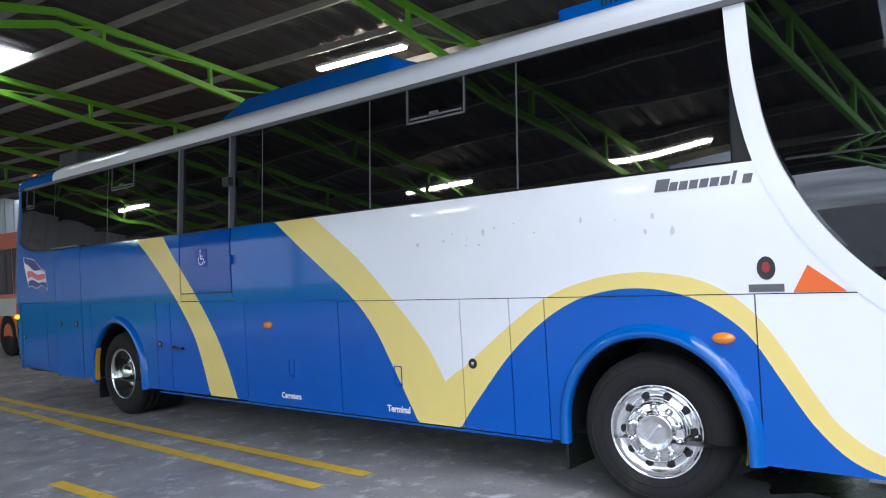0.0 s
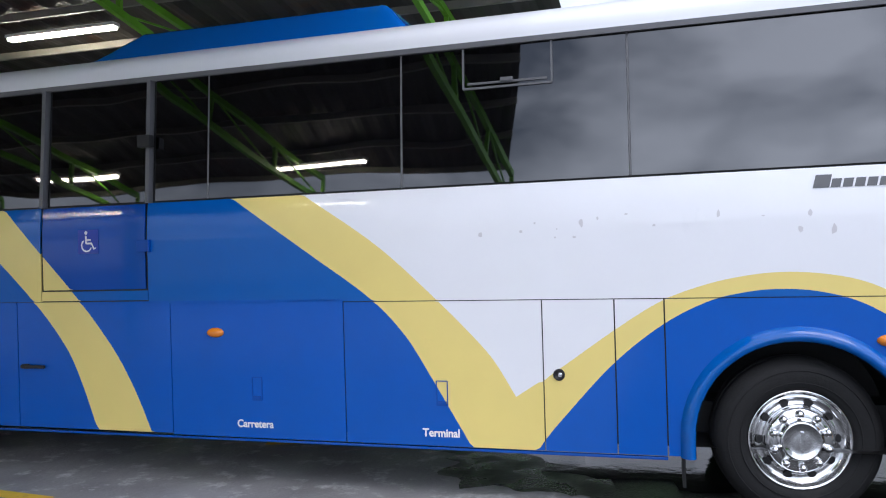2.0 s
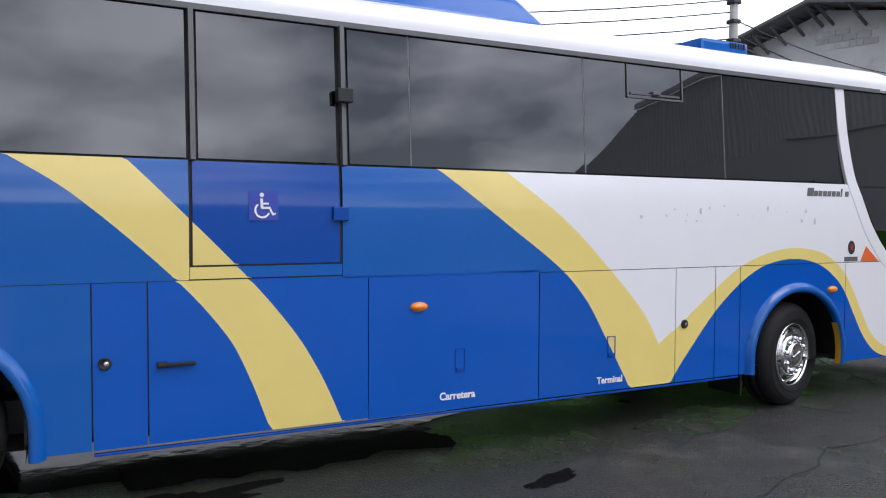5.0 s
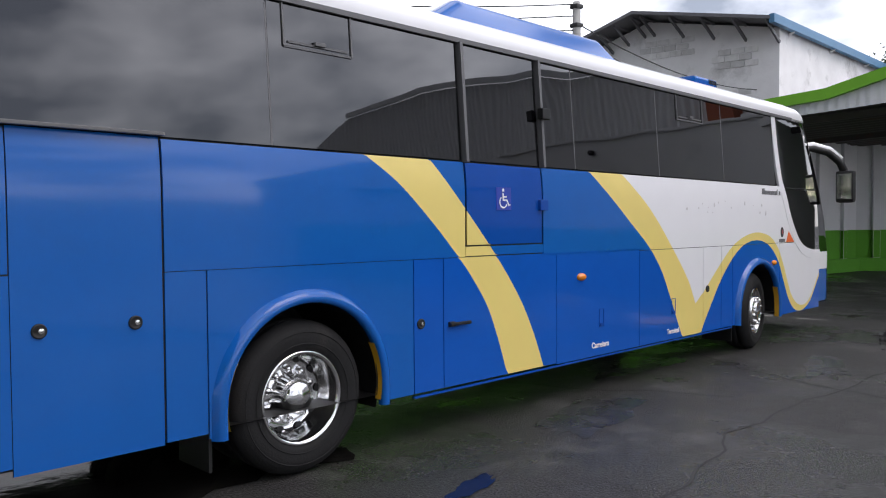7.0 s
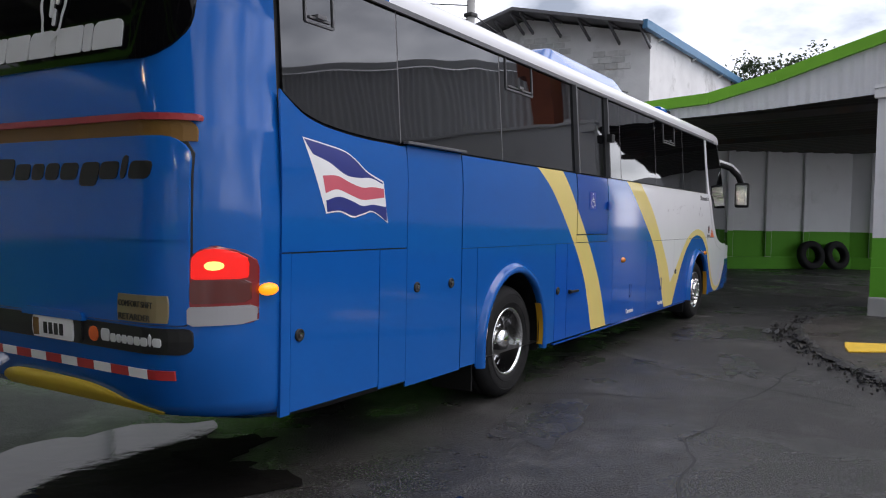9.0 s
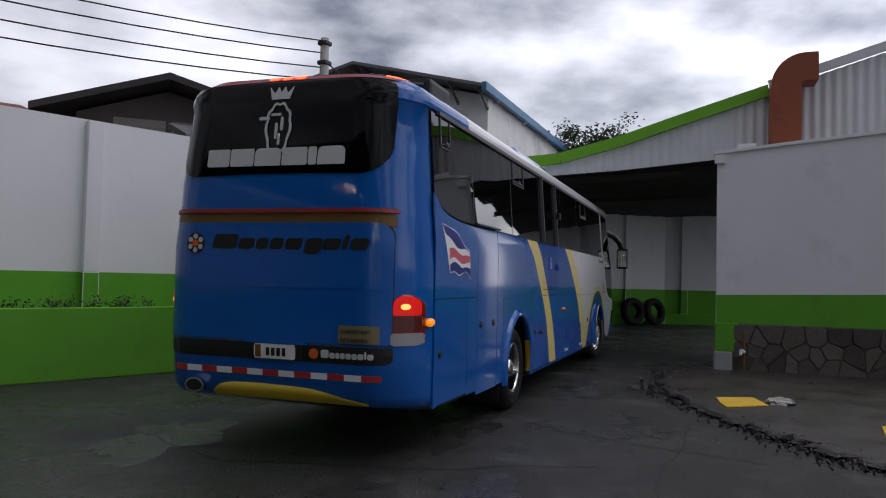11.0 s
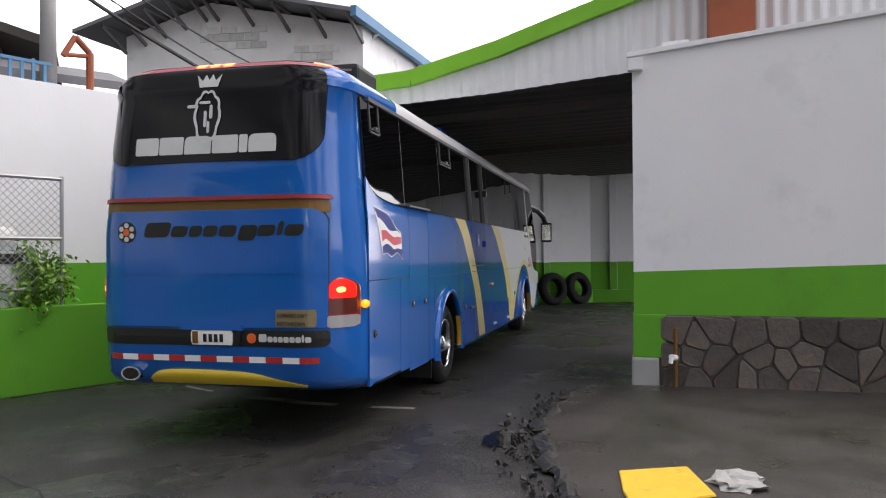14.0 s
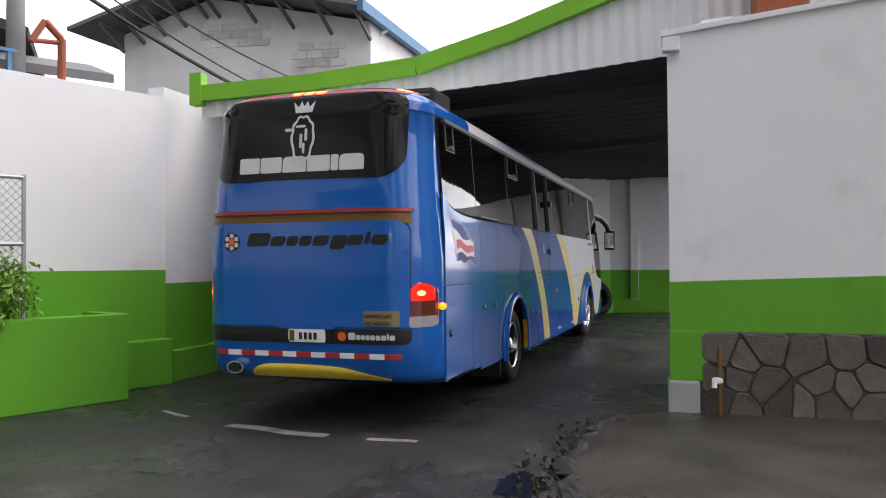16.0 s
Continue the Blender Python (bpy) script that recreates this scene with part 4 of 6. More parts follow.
    for k in range(16):
        x, z = -1.9 + rnd.random() * 2.2, 1.68 + rnd.random() * 0.17
        w, h = 0.004 + 0.012 * rnd.random(), 0.006 + 0.035 * rnd.random() ** 3
        part("scuff", flat_shape([(x + w * math.cos(a) * (0.6 + 0.5 * rnd.random()), z + h * math.sin(a) * (0.6 + 0.5 * rnd.random())) for a in [i * math.pi / 4 for i in range(8)]], -0.0035), SCUFF, bus, "grey paint scuff")

    # national flag on the rear quarter: five waving bands
    lines = [
        [(-9.515, 2.002), (-9.341, 1.981), (-9.146, 1.952), (-9.042, 1.907), (-8.935, 1.842), (-8.762, 1.785)],
        [(-9.445, 1.918), (-9.305, 1.881), (-9.148, 1.815), (-9.023, 1.803), (-8.891, 1.808), (-8.762, 1.775)],
        [(-9.363, 1.799), (-9.229, 1.805), (-9.108, 1.771), (-8.981, 1.745), (-8.869, 1.752), (-8.753, 1.746)],
        [(-9.335, 1.698), (-9.230, 1.724), (-9.109, 1.697), (-8.982, 1.668), (-8.870, 1.676), (-8.744, 1.690)],
        [(-9.329, 1.654), (-9.211, 1.680), (-9.089, 1.660), (-8.982, 1.630), (-8.871, 1.640), (-8.721, 1.628)],
        [(-9.318, 1.586), (-9.193, 1.596), (-9.070, 1.565), (-8.983, 1.580), (-8.871, 1.600), (-8.708, 1.532)]]

    def flag_line(k, u, grow=0.0):
        knots = lines[k]
        x = smooth_curve([(i, p[0]) for i, p in enumerate(knots)], u * 5)
        return x + grow * (2 * u - 1), smooth_curve(knots, x) + (grow if k == 0 else -grow)
    for k0, k1, m, name, words, grow, off in [(0, 5, PLAIN_WHITE, "flag_border", "thin white border of the flag decal", 0.009, -0.0025)] + [(k, k + 1, m, "flag_band", "band of the national flag decal", 0.0, -0.0035) for k, m in enumerate((FLAGBLUE, PLAIN_WHITE, FLAGRED, PLAIN_WHITE, FLAGBLUE))]:
        bm = bmesh.new()
        prev = None
        for i in range(31):
            (xa, za), (xb, zb) = flag_line(k0, i / 30, grow), flag_line(k1, i / 30, grow)
            cur = []
            for j in range(5):
                z = za + (zb - za) * j / 4
                cur.append(bm.verts.new((xa + (xb - xa) * j / 4, off + bulge(z), z)))
            if prev:
                for j in range(4):
                    bm.faces.new((prev[j], prev[j + 1], cur[j + 1], cur[j]))
            prev = cur
        part(name, bm, m, bus, words)

    # ---- rear end ----
    part("rear_window", rear_patch(0.225, 2.225, 2.36, 3.15, 0.014, 0.09, 0.24, 20, 22, 0.02), REARGLASS, bus, "dark tinted rear window", smooth=True)
    part("roof_lip", rear_patch(0.16, 2.27, 3.215, 3.232, 0.012, 0.0, 0.0, 16, 2, 0.03), GREYTRIM, bus, "dark rubber lip above the lamps")
    part("lamp_strip", rear_patch(0.24, 2.19, 3.165, 3.205, 0.012, 0.01, 0.01, 16, 3, 0.03), REDPAINT, bus, "red strip above the rear window")
    for y, w in ((0.31, 0.05), (1.09, 0.048), (1.215, 0.048), (1.34, 0.048), (2.14, 0.05)):
        part("marker_lamp", rear_patch(y - w, y + w, 3.172, 3.22, 0.026, 0.02, 0.02, 4, 4, 0), LAMP_ON, bus, "lit red marker lamp")
    part("hatch_gap", rear_patch(0.175, 2.255, 0.985, 1.965, 0.004, 0.10, 0.02), BLACK, bus)
    part("grille", rear_patch(0.17, 2.26, 1.93, 2.04, 0.006, 0.06, 0.0), OLIVE, bus, "ochre recessed grille strip")
    part("grille_trim", rear_patch(0.16, 2.27, 2.035, 2.07, 0.03, 0.02, 0.0, bow=0.0), REDPAINT, bus, "dark red trim bar")
    part("engine_hatch", rear_patch(0.18, 2.25, 0.99, 1.955, 0.014, 0.12, 0.02, 20, 22), BLUE, bus, "blue engine hatch", smooth=True)
    part("hatch_crease", rear_patch(0.185, 2.245, 1.425, 1.44, 0.019, 0, 0, 16, 2), BLUE, bus)
    part("number_strip", rear_patch(0.17, 2.24, 0.835, 0.972, 0.007, 0.03, 0.05, 18, 8), BLACK, bus, "black strip across the bumper")
    part("plate_hood", rear_patch(0.87, 1.44, 0.968, 1.012, 0.035, 0.03, 0.0, 8, 4), BLUE, bus, "blue hood over the number plate")
    part("plate_recess", rear_patch(0.90, 1.41, 0.84, 0.98, 0.02, 0.03, 0.03, 8, 4), BLACK, bus)
    pl = part("number_plate", rear_patch(0.965, 1.345, 0.845, 0.965, 0.03, 0.01, 0.01, 6, 3), PLAIN_WHITE, bus, "white number plate")
    for k in range(4):
        part("plate_bar", rear_patch(1.05 + k * 0.05, 1.08 + k * 0.05, 0.87, 0.935, 0.034, 0, 0, 2, 2), BLACK, pl, "dark bar on the plate")
    part("plate_bar", rear_patch(1.28, 1.33, 0.855, 0.955, 0.034, 0, 0, 2, 2), OLIVE, pl, "ochre bar on the plate")
    plq = part("notice_plate", rear_patch(0.255, 0.585, 1.0, 1.14, 0.022, 0.005, 0.005, 6, 3), NOTICE, bus, "tarnished brass notice plate")
    for txt, z in (("COMFORT SHIFT", 1.078), ("RETARDER", 1.01)):
        xx = rear_x(0.42, z, 0.024)
        lettering("notice_lettering", txt, 0.045, BLACK, plq, Matrix.Translation((xx - 0.004, 0.57, z)) @ Euler((radians(90), 0, radians(-90))).to_matrix().to_4x4(), "dark word on the notice plate", sx=0.78 if len(txt) > 9 else 1.15)
    # red and white reflective tape
    for k in range(13):
        y1 = 2.17 - k * 0.148
        part("reflector_tape", rear_patch(y1 - 0.145, y1, 0.70, 0.75, 0.006, 0, 0, 3, 1), REDPAINT_B if k % 2 == 0 else PLAIN_WHITE, bus, "red and white reflective tape")
    bm = bmesh.new()
    cols = []
    for i in range(33):
        u = i / 32
        y = 0.36 + 1.42 * u
        zt = smooth_curve([(0.0, 0.515), (0.16, 0.565), (0.32, 0.612), (0.5, 0.628), (0.82, 0.63), (0.94, 0.605), (1.0, 0.545)], u)
        cols.append([bm.verts.new((rear_x(y, z, 0.012), y, z)) for z in (0.5, 0.5 + (zt - 0.5) * 0.5, zt)] + [bm.verts.new((rear_x(y, zt, -0.01), y, zt))])
    for p, q in zip(cols, cols[1:]):
        for k in range(3):
            bm.faces.new((p[k], q[k], q[k + 1], p[k + 1]))
    bmesh.ops.recalc_face_normals(bm, faces=bm.faces)
    part("valance", bm, VALANCE, bus, "yellow painted bumper valance", smooth=True)
    bm = bmesh.new()
    # the pipe is capped; the second, black oval paints its shaded inside
    for x0, x1, ra, mi in ((-10.0, -10.29, 1.0, 0), (-10.285, -10.295, 0.8, 1)):
        rings = [[bm.verts.new((x, 1.93 + 0.095 * ra * math.cos(q * math.pi / 10), 0.585 + 0.06 * ra * math.sin(q * math.pi / 10))) for q in range(20)] for x in (x0, x1)]
        for q in range(20):
            bm.faces.new((rings[0][q], rings[0][(q + 1) % 20], rings[1][(q + 1) % 20], rings[1][q])).material_index = mi
        bm.faces.new(rings[1]).material_index = mi
    bmesh.ops.recalc_face_normals(bm, faces=bm.faces)
    part("exhaust_pipe", bm, [CHROME, BLACK], bus, "oval chrome exhaust pipe")
    # tail lamps wrap the corners
    for a, b in ((0.022, 0.185), (COACH_W - 0.185, COACH_W - 0.022)):
        base = part("tail_lamp", rear_patch(a, b, 0.985, 1.40, 0.008, 0.1, 0.02, 8, 14), RED, bus, "tail lamp cluster", smooth=True)
        part("brake_lens", rear_patch(a + 0.012, b - 0.012, 1.225, 1.385, 0.014, 0.07, 0.012, 14, 8), RED_ON, base, "lit red brake lens")
        part("bulb_glow", rear_patch(a + 0.056, b - 0.056, 1.272, 1.318, 0.019, 0.022, 0.022, 10, 6), BULB, base, "bright lit centre of the lamp")
        part("indicator_lens", rear_patch(a + 0.008, b - 0.008, 1.10, 1.22, 0.014, 0.01, 0.01, 14, 4), AMBER_DIM, base, "amber indicator lens")
        part("reverse_lens", rear_patch(a, b, 0.985, 1.085, 0.016, 0.01, 0.02, 14, 4), CLEAR, base, "clear reversing lens")
    # rear marks as plain shapes
    widths = (0.215, 0.225, 0.245, 0.235, 0.075, 0.245)
    for k, w in enumerate(widths):
        y = 1.88 - sum(widths[:k]) - 0.011 * k
        part("maker_mark", rear_patch(y - w, y, 2.425, 2.575, 0.02, 0.045 if k in (2, 5) else 0.014, 0.004 if k in (2, 5) else 0.014, 4, 8), SILVER, bus, "silver block of the maker's mark")
    y, y2 = 1.80, 0.74
    for w, w2, tall in ((0.235, 0.07, 1), (0.15, 0.045, 0), (0.115, 0.035, 0), (0.125, 0.04, 0), (0.155, 0.045, 0), (0.155, 0.045, -1), (0.155, 0.045, 0), (0.05, 0.018, 1), (0.155, 0.045, 0)):
        part("maker_mark", rear_patch(y - w, y, 1.735 - (0.035 if tall < 0 else 0), 1.86 if tall > 0 else 1.828, 0.018, 0.03, 0.03, 4, 6, 0.0, 0.3), BLACK, bus, "black block of the maker's mark")
        part("maker_mark", rear_patch(y2 - w2, y2, 0.875, 0.94 if tall > 0 else 0.92, 0.011, 0.008, 0.008, 2, 3), SILVER, bus, "silver block of the maker's mark")
        y -= w + 0.018
        y2 -= w2 + 0.007
    part("maker_badge", rear_patch(1.87, 2.05, 1.69, 1.87, 0.018, 0.088, 0.088, 6, 8), BLACK, bus, "round black badge")
    part("maker_badge", rear_patch(1.93, 1.99, 1.75, 1.81, 0.024, 0.029, 0.029, 4, 5), ORANGE, bus, "orange centre of the badge")
    for k in range(6):
        a = math.pi / 3 * k
        cy, cz = 1.96 + 0.058 * math.sin(a), 1.78 + 0.058 * math.cos(a)
        part("maker_badge", rear_patch(cy - 0.022, cy + 0.022, cz - 0.022, cz + 0.022, 0.021, 0.02, 0.02, 3, 4), SILVER, bus, "silver spoke of the badge")
    part("maker_badge", rear_patch(0.765, 0.845, 0.863, 0.945, 0.012, 0.035, 0.035, 4, 5), ORANGE, bus, "orange star badge")
    part("maker_badge", rear_patch(2.1, 2.18, 0.863, 0.945, 0.012, 0.03, 0.03, 4, 5), DARKMETAL, bus, "dark round badge")
    # crest decal: a plain crown over a scalloped leaf outline
    def rear_poly(points, off):
        bm = bmesh.new()
        f = bm.faces.new([bm.verts.new((rear_x(y, z, off), y, z)) for y, z in points])
        ret = bmesh.ops.extrude_face_region(bm, geom=[f])
        for v in [g for g in ret["geom"] if isinstance(g, bmesh.types.BMVert)]:
            v.co.x += 0.003
        bmesh.ops.recalc_face_normals(bm, faces=bm.faces)
        return bm
    cy, cz = 1.22, 2.80
    crown = [(-0.085, 0.19), (-0.115, 0.30), (-0.06, 0.245), (-0.03, 0.30), (0.0, 0.25), (0.03, 0.30), (0.06, 0.245), (0.115, 0.30), (0.085, 0.19)]
    part("crest_decal", rear_poly([(cy + y, cz + z) for y, z in crown], 0.024), SILVER, bus, "silver crown of the crest decal")
    bm = bmesh.new()
    ring = []
    for i in range(45):
        a = 2 * math.pi * i / 44
        rr = 1 + 0.13 * abs(math.sin(a * 4.5))
        ring.append((cy + 0.115 * rr * math.sin(a), cz - 0.02 + (0.17 if math.cos(a) > 0 else 0.26) * rr * math.cos(a)))
    for p, q in zip(ring, ring[1:]):
        quad = [p, q, (cy + (q[0] - cy) * 0.8, cz - 0.02 + (q[1] - cz + 0.02) * 0.88), (cy + (p[0] - cy) * 0.8, cz - 0.02 + (p[1] - cz + 0.02) * 0.88)]
        bm.faces.new([bm.verts.new((rear_x(y, z, 0.024), y, z)) for y, z in quad])
    part("crest_decal", bm, SILVER, bus, "silver outline of the crest decal")
    for k, (y, z, w, h) in enumerate([(0.03, 0.06, 0.05, 0.012), (-0.03, -0.02, 0.012, 0.06), (0.02, -0.08, 0.012, 0.07), (-0.01, -0.15, 0.01, 0.05), (0.14, 0.03, 0.05, 0.014)]):
        part("crest_decal", rear_patch(cy + y - w, cy + y + w, cz + z - h, cz + z + h, 0.024, min(w, h) * 0.9, min(w, h) * 0.9, 4, 6), SILVER, bus, "silver stroke of the crest decal")
    return bus, wheels


mat_lip = mat("lip_yellow", (0.62, 0.33, 0.02), 0.5)
SCUFF = mat("scuff_grey", (0.58, 0.56, 0.57), 0.7)
NOTICE = mat("tarnished_brass", (0.24, 0.19, 0.10), 0.5, metal=0.3)
REDPAINT_B = mat("tape_red", (0.45, 0.03, 0.03), 0.4)
VALANCE = mat("valance_yellow", (0.60, 0.43, 0.035), 0.45)
AMBER_DIM = mat("smoked_lens", (0.11, 0.02, 0.015), 0.15, coat=0.6)
BULB = glow("bulb_lit", (1.0, 0.3, 0.07), 3.0)
LAMP_ON = glow("marker_lit", (1.0, 0.12, 0.03), 2.4)
coach, coach_wheels = build_coach()

# ---- the first shed: roof on green trusses, open towards the yard ----
RIDGE_Y, RIDGE_Z = 5.45, 5.42


def roof_z(y):
    return RIDGE_Z - (0.12 if y > RIDGE_Y else 0.138) * abs(y - RIDGE_Y)


def truss_thing(x):
    tr = thing("roof_truss", "bright green welded steel roof truss", "truss", pose(x, 0, 0), group="shed roof trusses")
    def node(y, low):
        return (0, y, roof_z(y) - 0.20 - (min(0.46, 0.17 + 0.075 * abs(y - RIDGE_Y)) if low else 0.0))
    ys = [-2.9 + 0.9 * i for i in range(18)]
    for low, nm in ((False, "top_chord"), (True, "bottom_chord")):
        bm = bmesh.new()
        for a, b in ((-2.9, RIDGE_Y - 3.9), (RIDGE_Y - 3.9, RIDGE_Y), (RIDGE_Y, RIDGE_Y + 3.9), (RIDGE_Y + 3.9, 12.4)):
            add_beam(bm, node(a, low), node(b, low), 0.07, 0.09)
        part(nm, bm, TRUSSGREEN, tr)
    for i in range(len(ys) - 1):
        bm = bmesh.new()
        if i % 2 == 0:
            add_beam(bm, node(ys[i], False), node(ys[i], True), 0.05, 0.06)
            part("upright", bm, TRUSSGREEN, tr)
            bm = bmesh.new()
            add_beam(bm, node(ys[i], True), node(ys[min(i + 2, len(ys) - 1)], False), 0.022, 0.024)
            part("brace", bm, TRUSSGREEN, tr)
    return tr


first_truss = truss_thing(-2.4)
for x in (-5.95, -9.95, -13.4, -17.0, -20.5):
    copy_thing(first_truss, pose(x, 0, 0))
bm = bmesh.new()


def roof_end(y):
    """The roof sheets end on a slant over the yard."""
    return min(-1.0, -1.75 + 0.24 * y)


for s0, s1 in ((-3.05, 3.125), (3.125, RIDGE_Y), (RIDGE_Y, 12.8)):
    n = 60
    prev = None
    for i in range(261):
        u = i / 260
        dz = 0.018 if i % 4 < 2 else -0.018
        cur = [bm.verts.new((-27 + (27 + roof_end(s)) * u, s, roof_z(s) + dz)) for s in (s0, s1)]
        if prev:
            bm.faces.new((prev[0], cur[0], cur[1], prev[1]))
        prev = cur
shed_roof = finish(bm, "roof_sheets", ROOFDARK)
tagged(shed_roof, "dark stained corrugated roof sheets over the shed", "roof", kind="structure")
bm = bmesh.new()
for y in [-2.9 + 1.15 * i for i in range(14)]:
    add_beam(bm, (-27, y, roof_z(y) - 0.09), (roof_end(y), y, roof_z(y) - 0.08), 0.05, 0.1)
purlins = finish(bm, "purlins", PURLIN)
tagged(purlins, "pale grey steel purlins under the shed roof", "purlin", kind="structure")
# opaque sheets with their own glow standing for daylight from above
for x0, y0 in ((-14.5, 5.6), (-21, 5.6)):
    sk = finish(box(x0, x0 + 2.2, y0 + 0.1, y0 + 0.75, roof_z(y0 + 0.4) - 0.06, roof_z(y0 + 0.4) - 0.05), "skylight", SKYLIGHT)
    tagged(sk, "skylight sheet in the roof, glowing in place of daylight", "skylight", kind="structure")


def tube_light(x, y, z):
    ob = thing("tube_light", "lit fluorescent tube light under the shed roof", "lamp", pose(x, y, z), group="shed tube lights")
    part("housing", box(-0.9, 0.9, -0.07, 0.07, 0.02, 0.07, 0.01), PLAIN_WHITE, ob)
    for y0 in (-0.035, 0.035):
        bm = bmesh.new()
        add_rod(bm, (-0.87, y0, 0), (0.87, y0, 0), 0.02, 8)
        part("tube", bm, TUBE, ob, "glowing tube")
    return ob


first_light = tube_light(-7.75, 9.0, 4.80)
for x, y in ((-5.6, -2.0), (-10.4, -1.7), (-20.5, 0.5)):
    copy_thing(first_light, pose(x, y, roof_z(y) - 0.28))
# posts along the open side
for x in (-2.4, -9.95, -17.0):
    bm = box(x - 0.09, x + 0.09, -2.89, -2.71, 0, roof_z(-2.8) - 0.66)
    add_box(bm, x - 0.16, x + 0.16, -2.96, -2.64, 0, 0.02)
    p = finish(bm, "steel_post", TRUSSGREEN)
    tagged(p, "green square steel post carrying a truss", "post")


def boarded_wall(name, a, b, z1, label, lower=1.1, white=SHEET, rib=0.3):
    """A ribbed sheet wall over a green masonry base."""
    a, b = Vector((*a, 0)), Vector((*b, 0))
    d = (b - a)
    ln = d.length
    m = Matrix.Translation(a) @ d.to_track_quat("X", "Z").to_matrix().to_4x4()
    bm = add_box(bmesh.new(), 0, ln, 0, 0.2, 0, lower, 0, m, 1)
    add_box(bm, 0, ln, 0.03, 0.17, lower, z1, 0, m, 0)
    k = rib
    while k < ln:
        add_box(bm, k, k + 0.04, 0.0, 0.03, lower, z1, 0, m, 0)
        k += rib
    w = finish(bm, name, [white, WALLGREEN])
    return tagged(w, label, "wall", kind="structure")


boarded_wall("wall_shed_back", (-26, 13.0), (-2, 13.0), 4.4, "pale ribbed shed wall over a green base")
boarded_wall("wall_shed_end", (-26.4, -14), (-26.4, 13.0), 5.5, "pale ribbed shed end wall over a green base")

# ---- right building with its stone base and the second shed's front ----
C0, C1 = Vector((14.28, 5.22, 0)), Vector((17.3, -11.55, 0))
DW = (C1 - C0).normalized()
WM = Matrix.Translation(C0) @ Matrix.Rotation(math.atan2(DW.y, DW.x), 4, "Z")  # x along the wall, y into the yard's far side


def wall_top(u):
    return 3.88 + 0.105 * min(u, 7.0)


bm = bmesh.new()
n = 24
L = (C1 - C0).length
for y0, mi in ((0.0, 0),):
    prev = None
    for i in range(n + 1):
        u = L * i / n
        cur = [bm.verts.new(WM @ Vector((u, y, z))) for y, z in ((0.0, 0.0), (0.0, 0.86), (0.0, 1.36 + 0.03 * u), (0.0, wall_top(u)), (0.32, wall_top(u)), (0.32, 0.0))]
        if prev:
            for k in range(5):
                f = bm.faces.new((prev[k], cur[k], cur[k + 1], prev[k + 1]))
                f.material_index = (2, 1, 0, 0, 0)[k]
        else:
            bm.faces.new(cur)
        prev = cur
    bm.faces.new(prev[::-1])
bmesh.ops.recalc_face_normals(bm, faces=bm.faces)
wall_r = finish(bm, "wall_right", [WALLWHITE, WALLGREEN, MORTAR])
tagged(wall_r, "white painted masonry wall with a green band over dark stone", "wall", kind="structure")
part("coping", add_box(bmesh.new(), -0.06, 7.0, -0.05, 0.36, -0.03, 0.03, 0.008, WM @ Matrix.Translation((0, 0, 3.905)) @ Matrix.Rotation(-math.atan(0.105), 4, "Y")), WALLWHITE, wall_r, "white coping along the wall top")
# corner pillar: green above bare concrete
pm = WM
part("corner_pillar", add_box(bmesh.new(), -0.012, 0.36, -0.016, 0.3, 0.36, 0.866, 0.012, pm), WALLGREEN, wall_r, "green painted corner")
part("corner_foot", add_box(bmesh.new(), -0.03, 0.28, -0.035, 0.3, 0.0, 0.365, 0.03, pm), POLECON, wall_r, "bare worn concrete foot")
part("gutter_box", add_box(bmesh.new(), -0.05, 0.12, -0.12, 0.0, 3.70, 3.84, 0.01, pm), WALLWHITE, wall_r)
cam_dome = thing("security_camera", "small dark dome camera fixed to the white wall", "camera", WM @ Matrix.Translation((4.12, -0.06, 4.01)))
bm = bmesh.new()
bmesh.ops.create_uvsphere(bm, u_segments=14, v_segments=10, radius=0.07)
part("dome", bm, BLACK, cam_dome, smooth=True)
bm = bmesh.new()
add_rod(bm, (0, 0.0, 0.02), (0, 0.08, 0.02), 0.05, 12)
part("bracket", bm, GALV, cam_dome)
# standpipe and tap
tap = thing("water_tap", "yellowed standpipe with a small white tap at the wall foot", "tap", WM @ Matrix.Translation((0.46, -0.09, 0)))
bm = bmesh.new()
add_rod(bm, (0, 0, 0), (0, 0, 0.72), 0.022, 10)
part("pipe", bm, OLIVE, tap)
bm = bmesh.new()
add_rod(bm, (0, 0, 0.38), (-0.05, -0.12, 0.40), 0.035, 10)
add_rod(bm, (-0.05, -0.12, 0.40), (-0.06, -0.13, 0.33), 0.025, 8)
part("spout", bm, PLAIN_WHITE, tap)

# the return wall into the passage
ret = finish(box(14.62, 18.6, 4.62, 4.92, 0, 4.1), "wall_passage_right", WALLWHITE)
tagged(ret, "plain white wall along the covered passage", "wall", kind="structure")

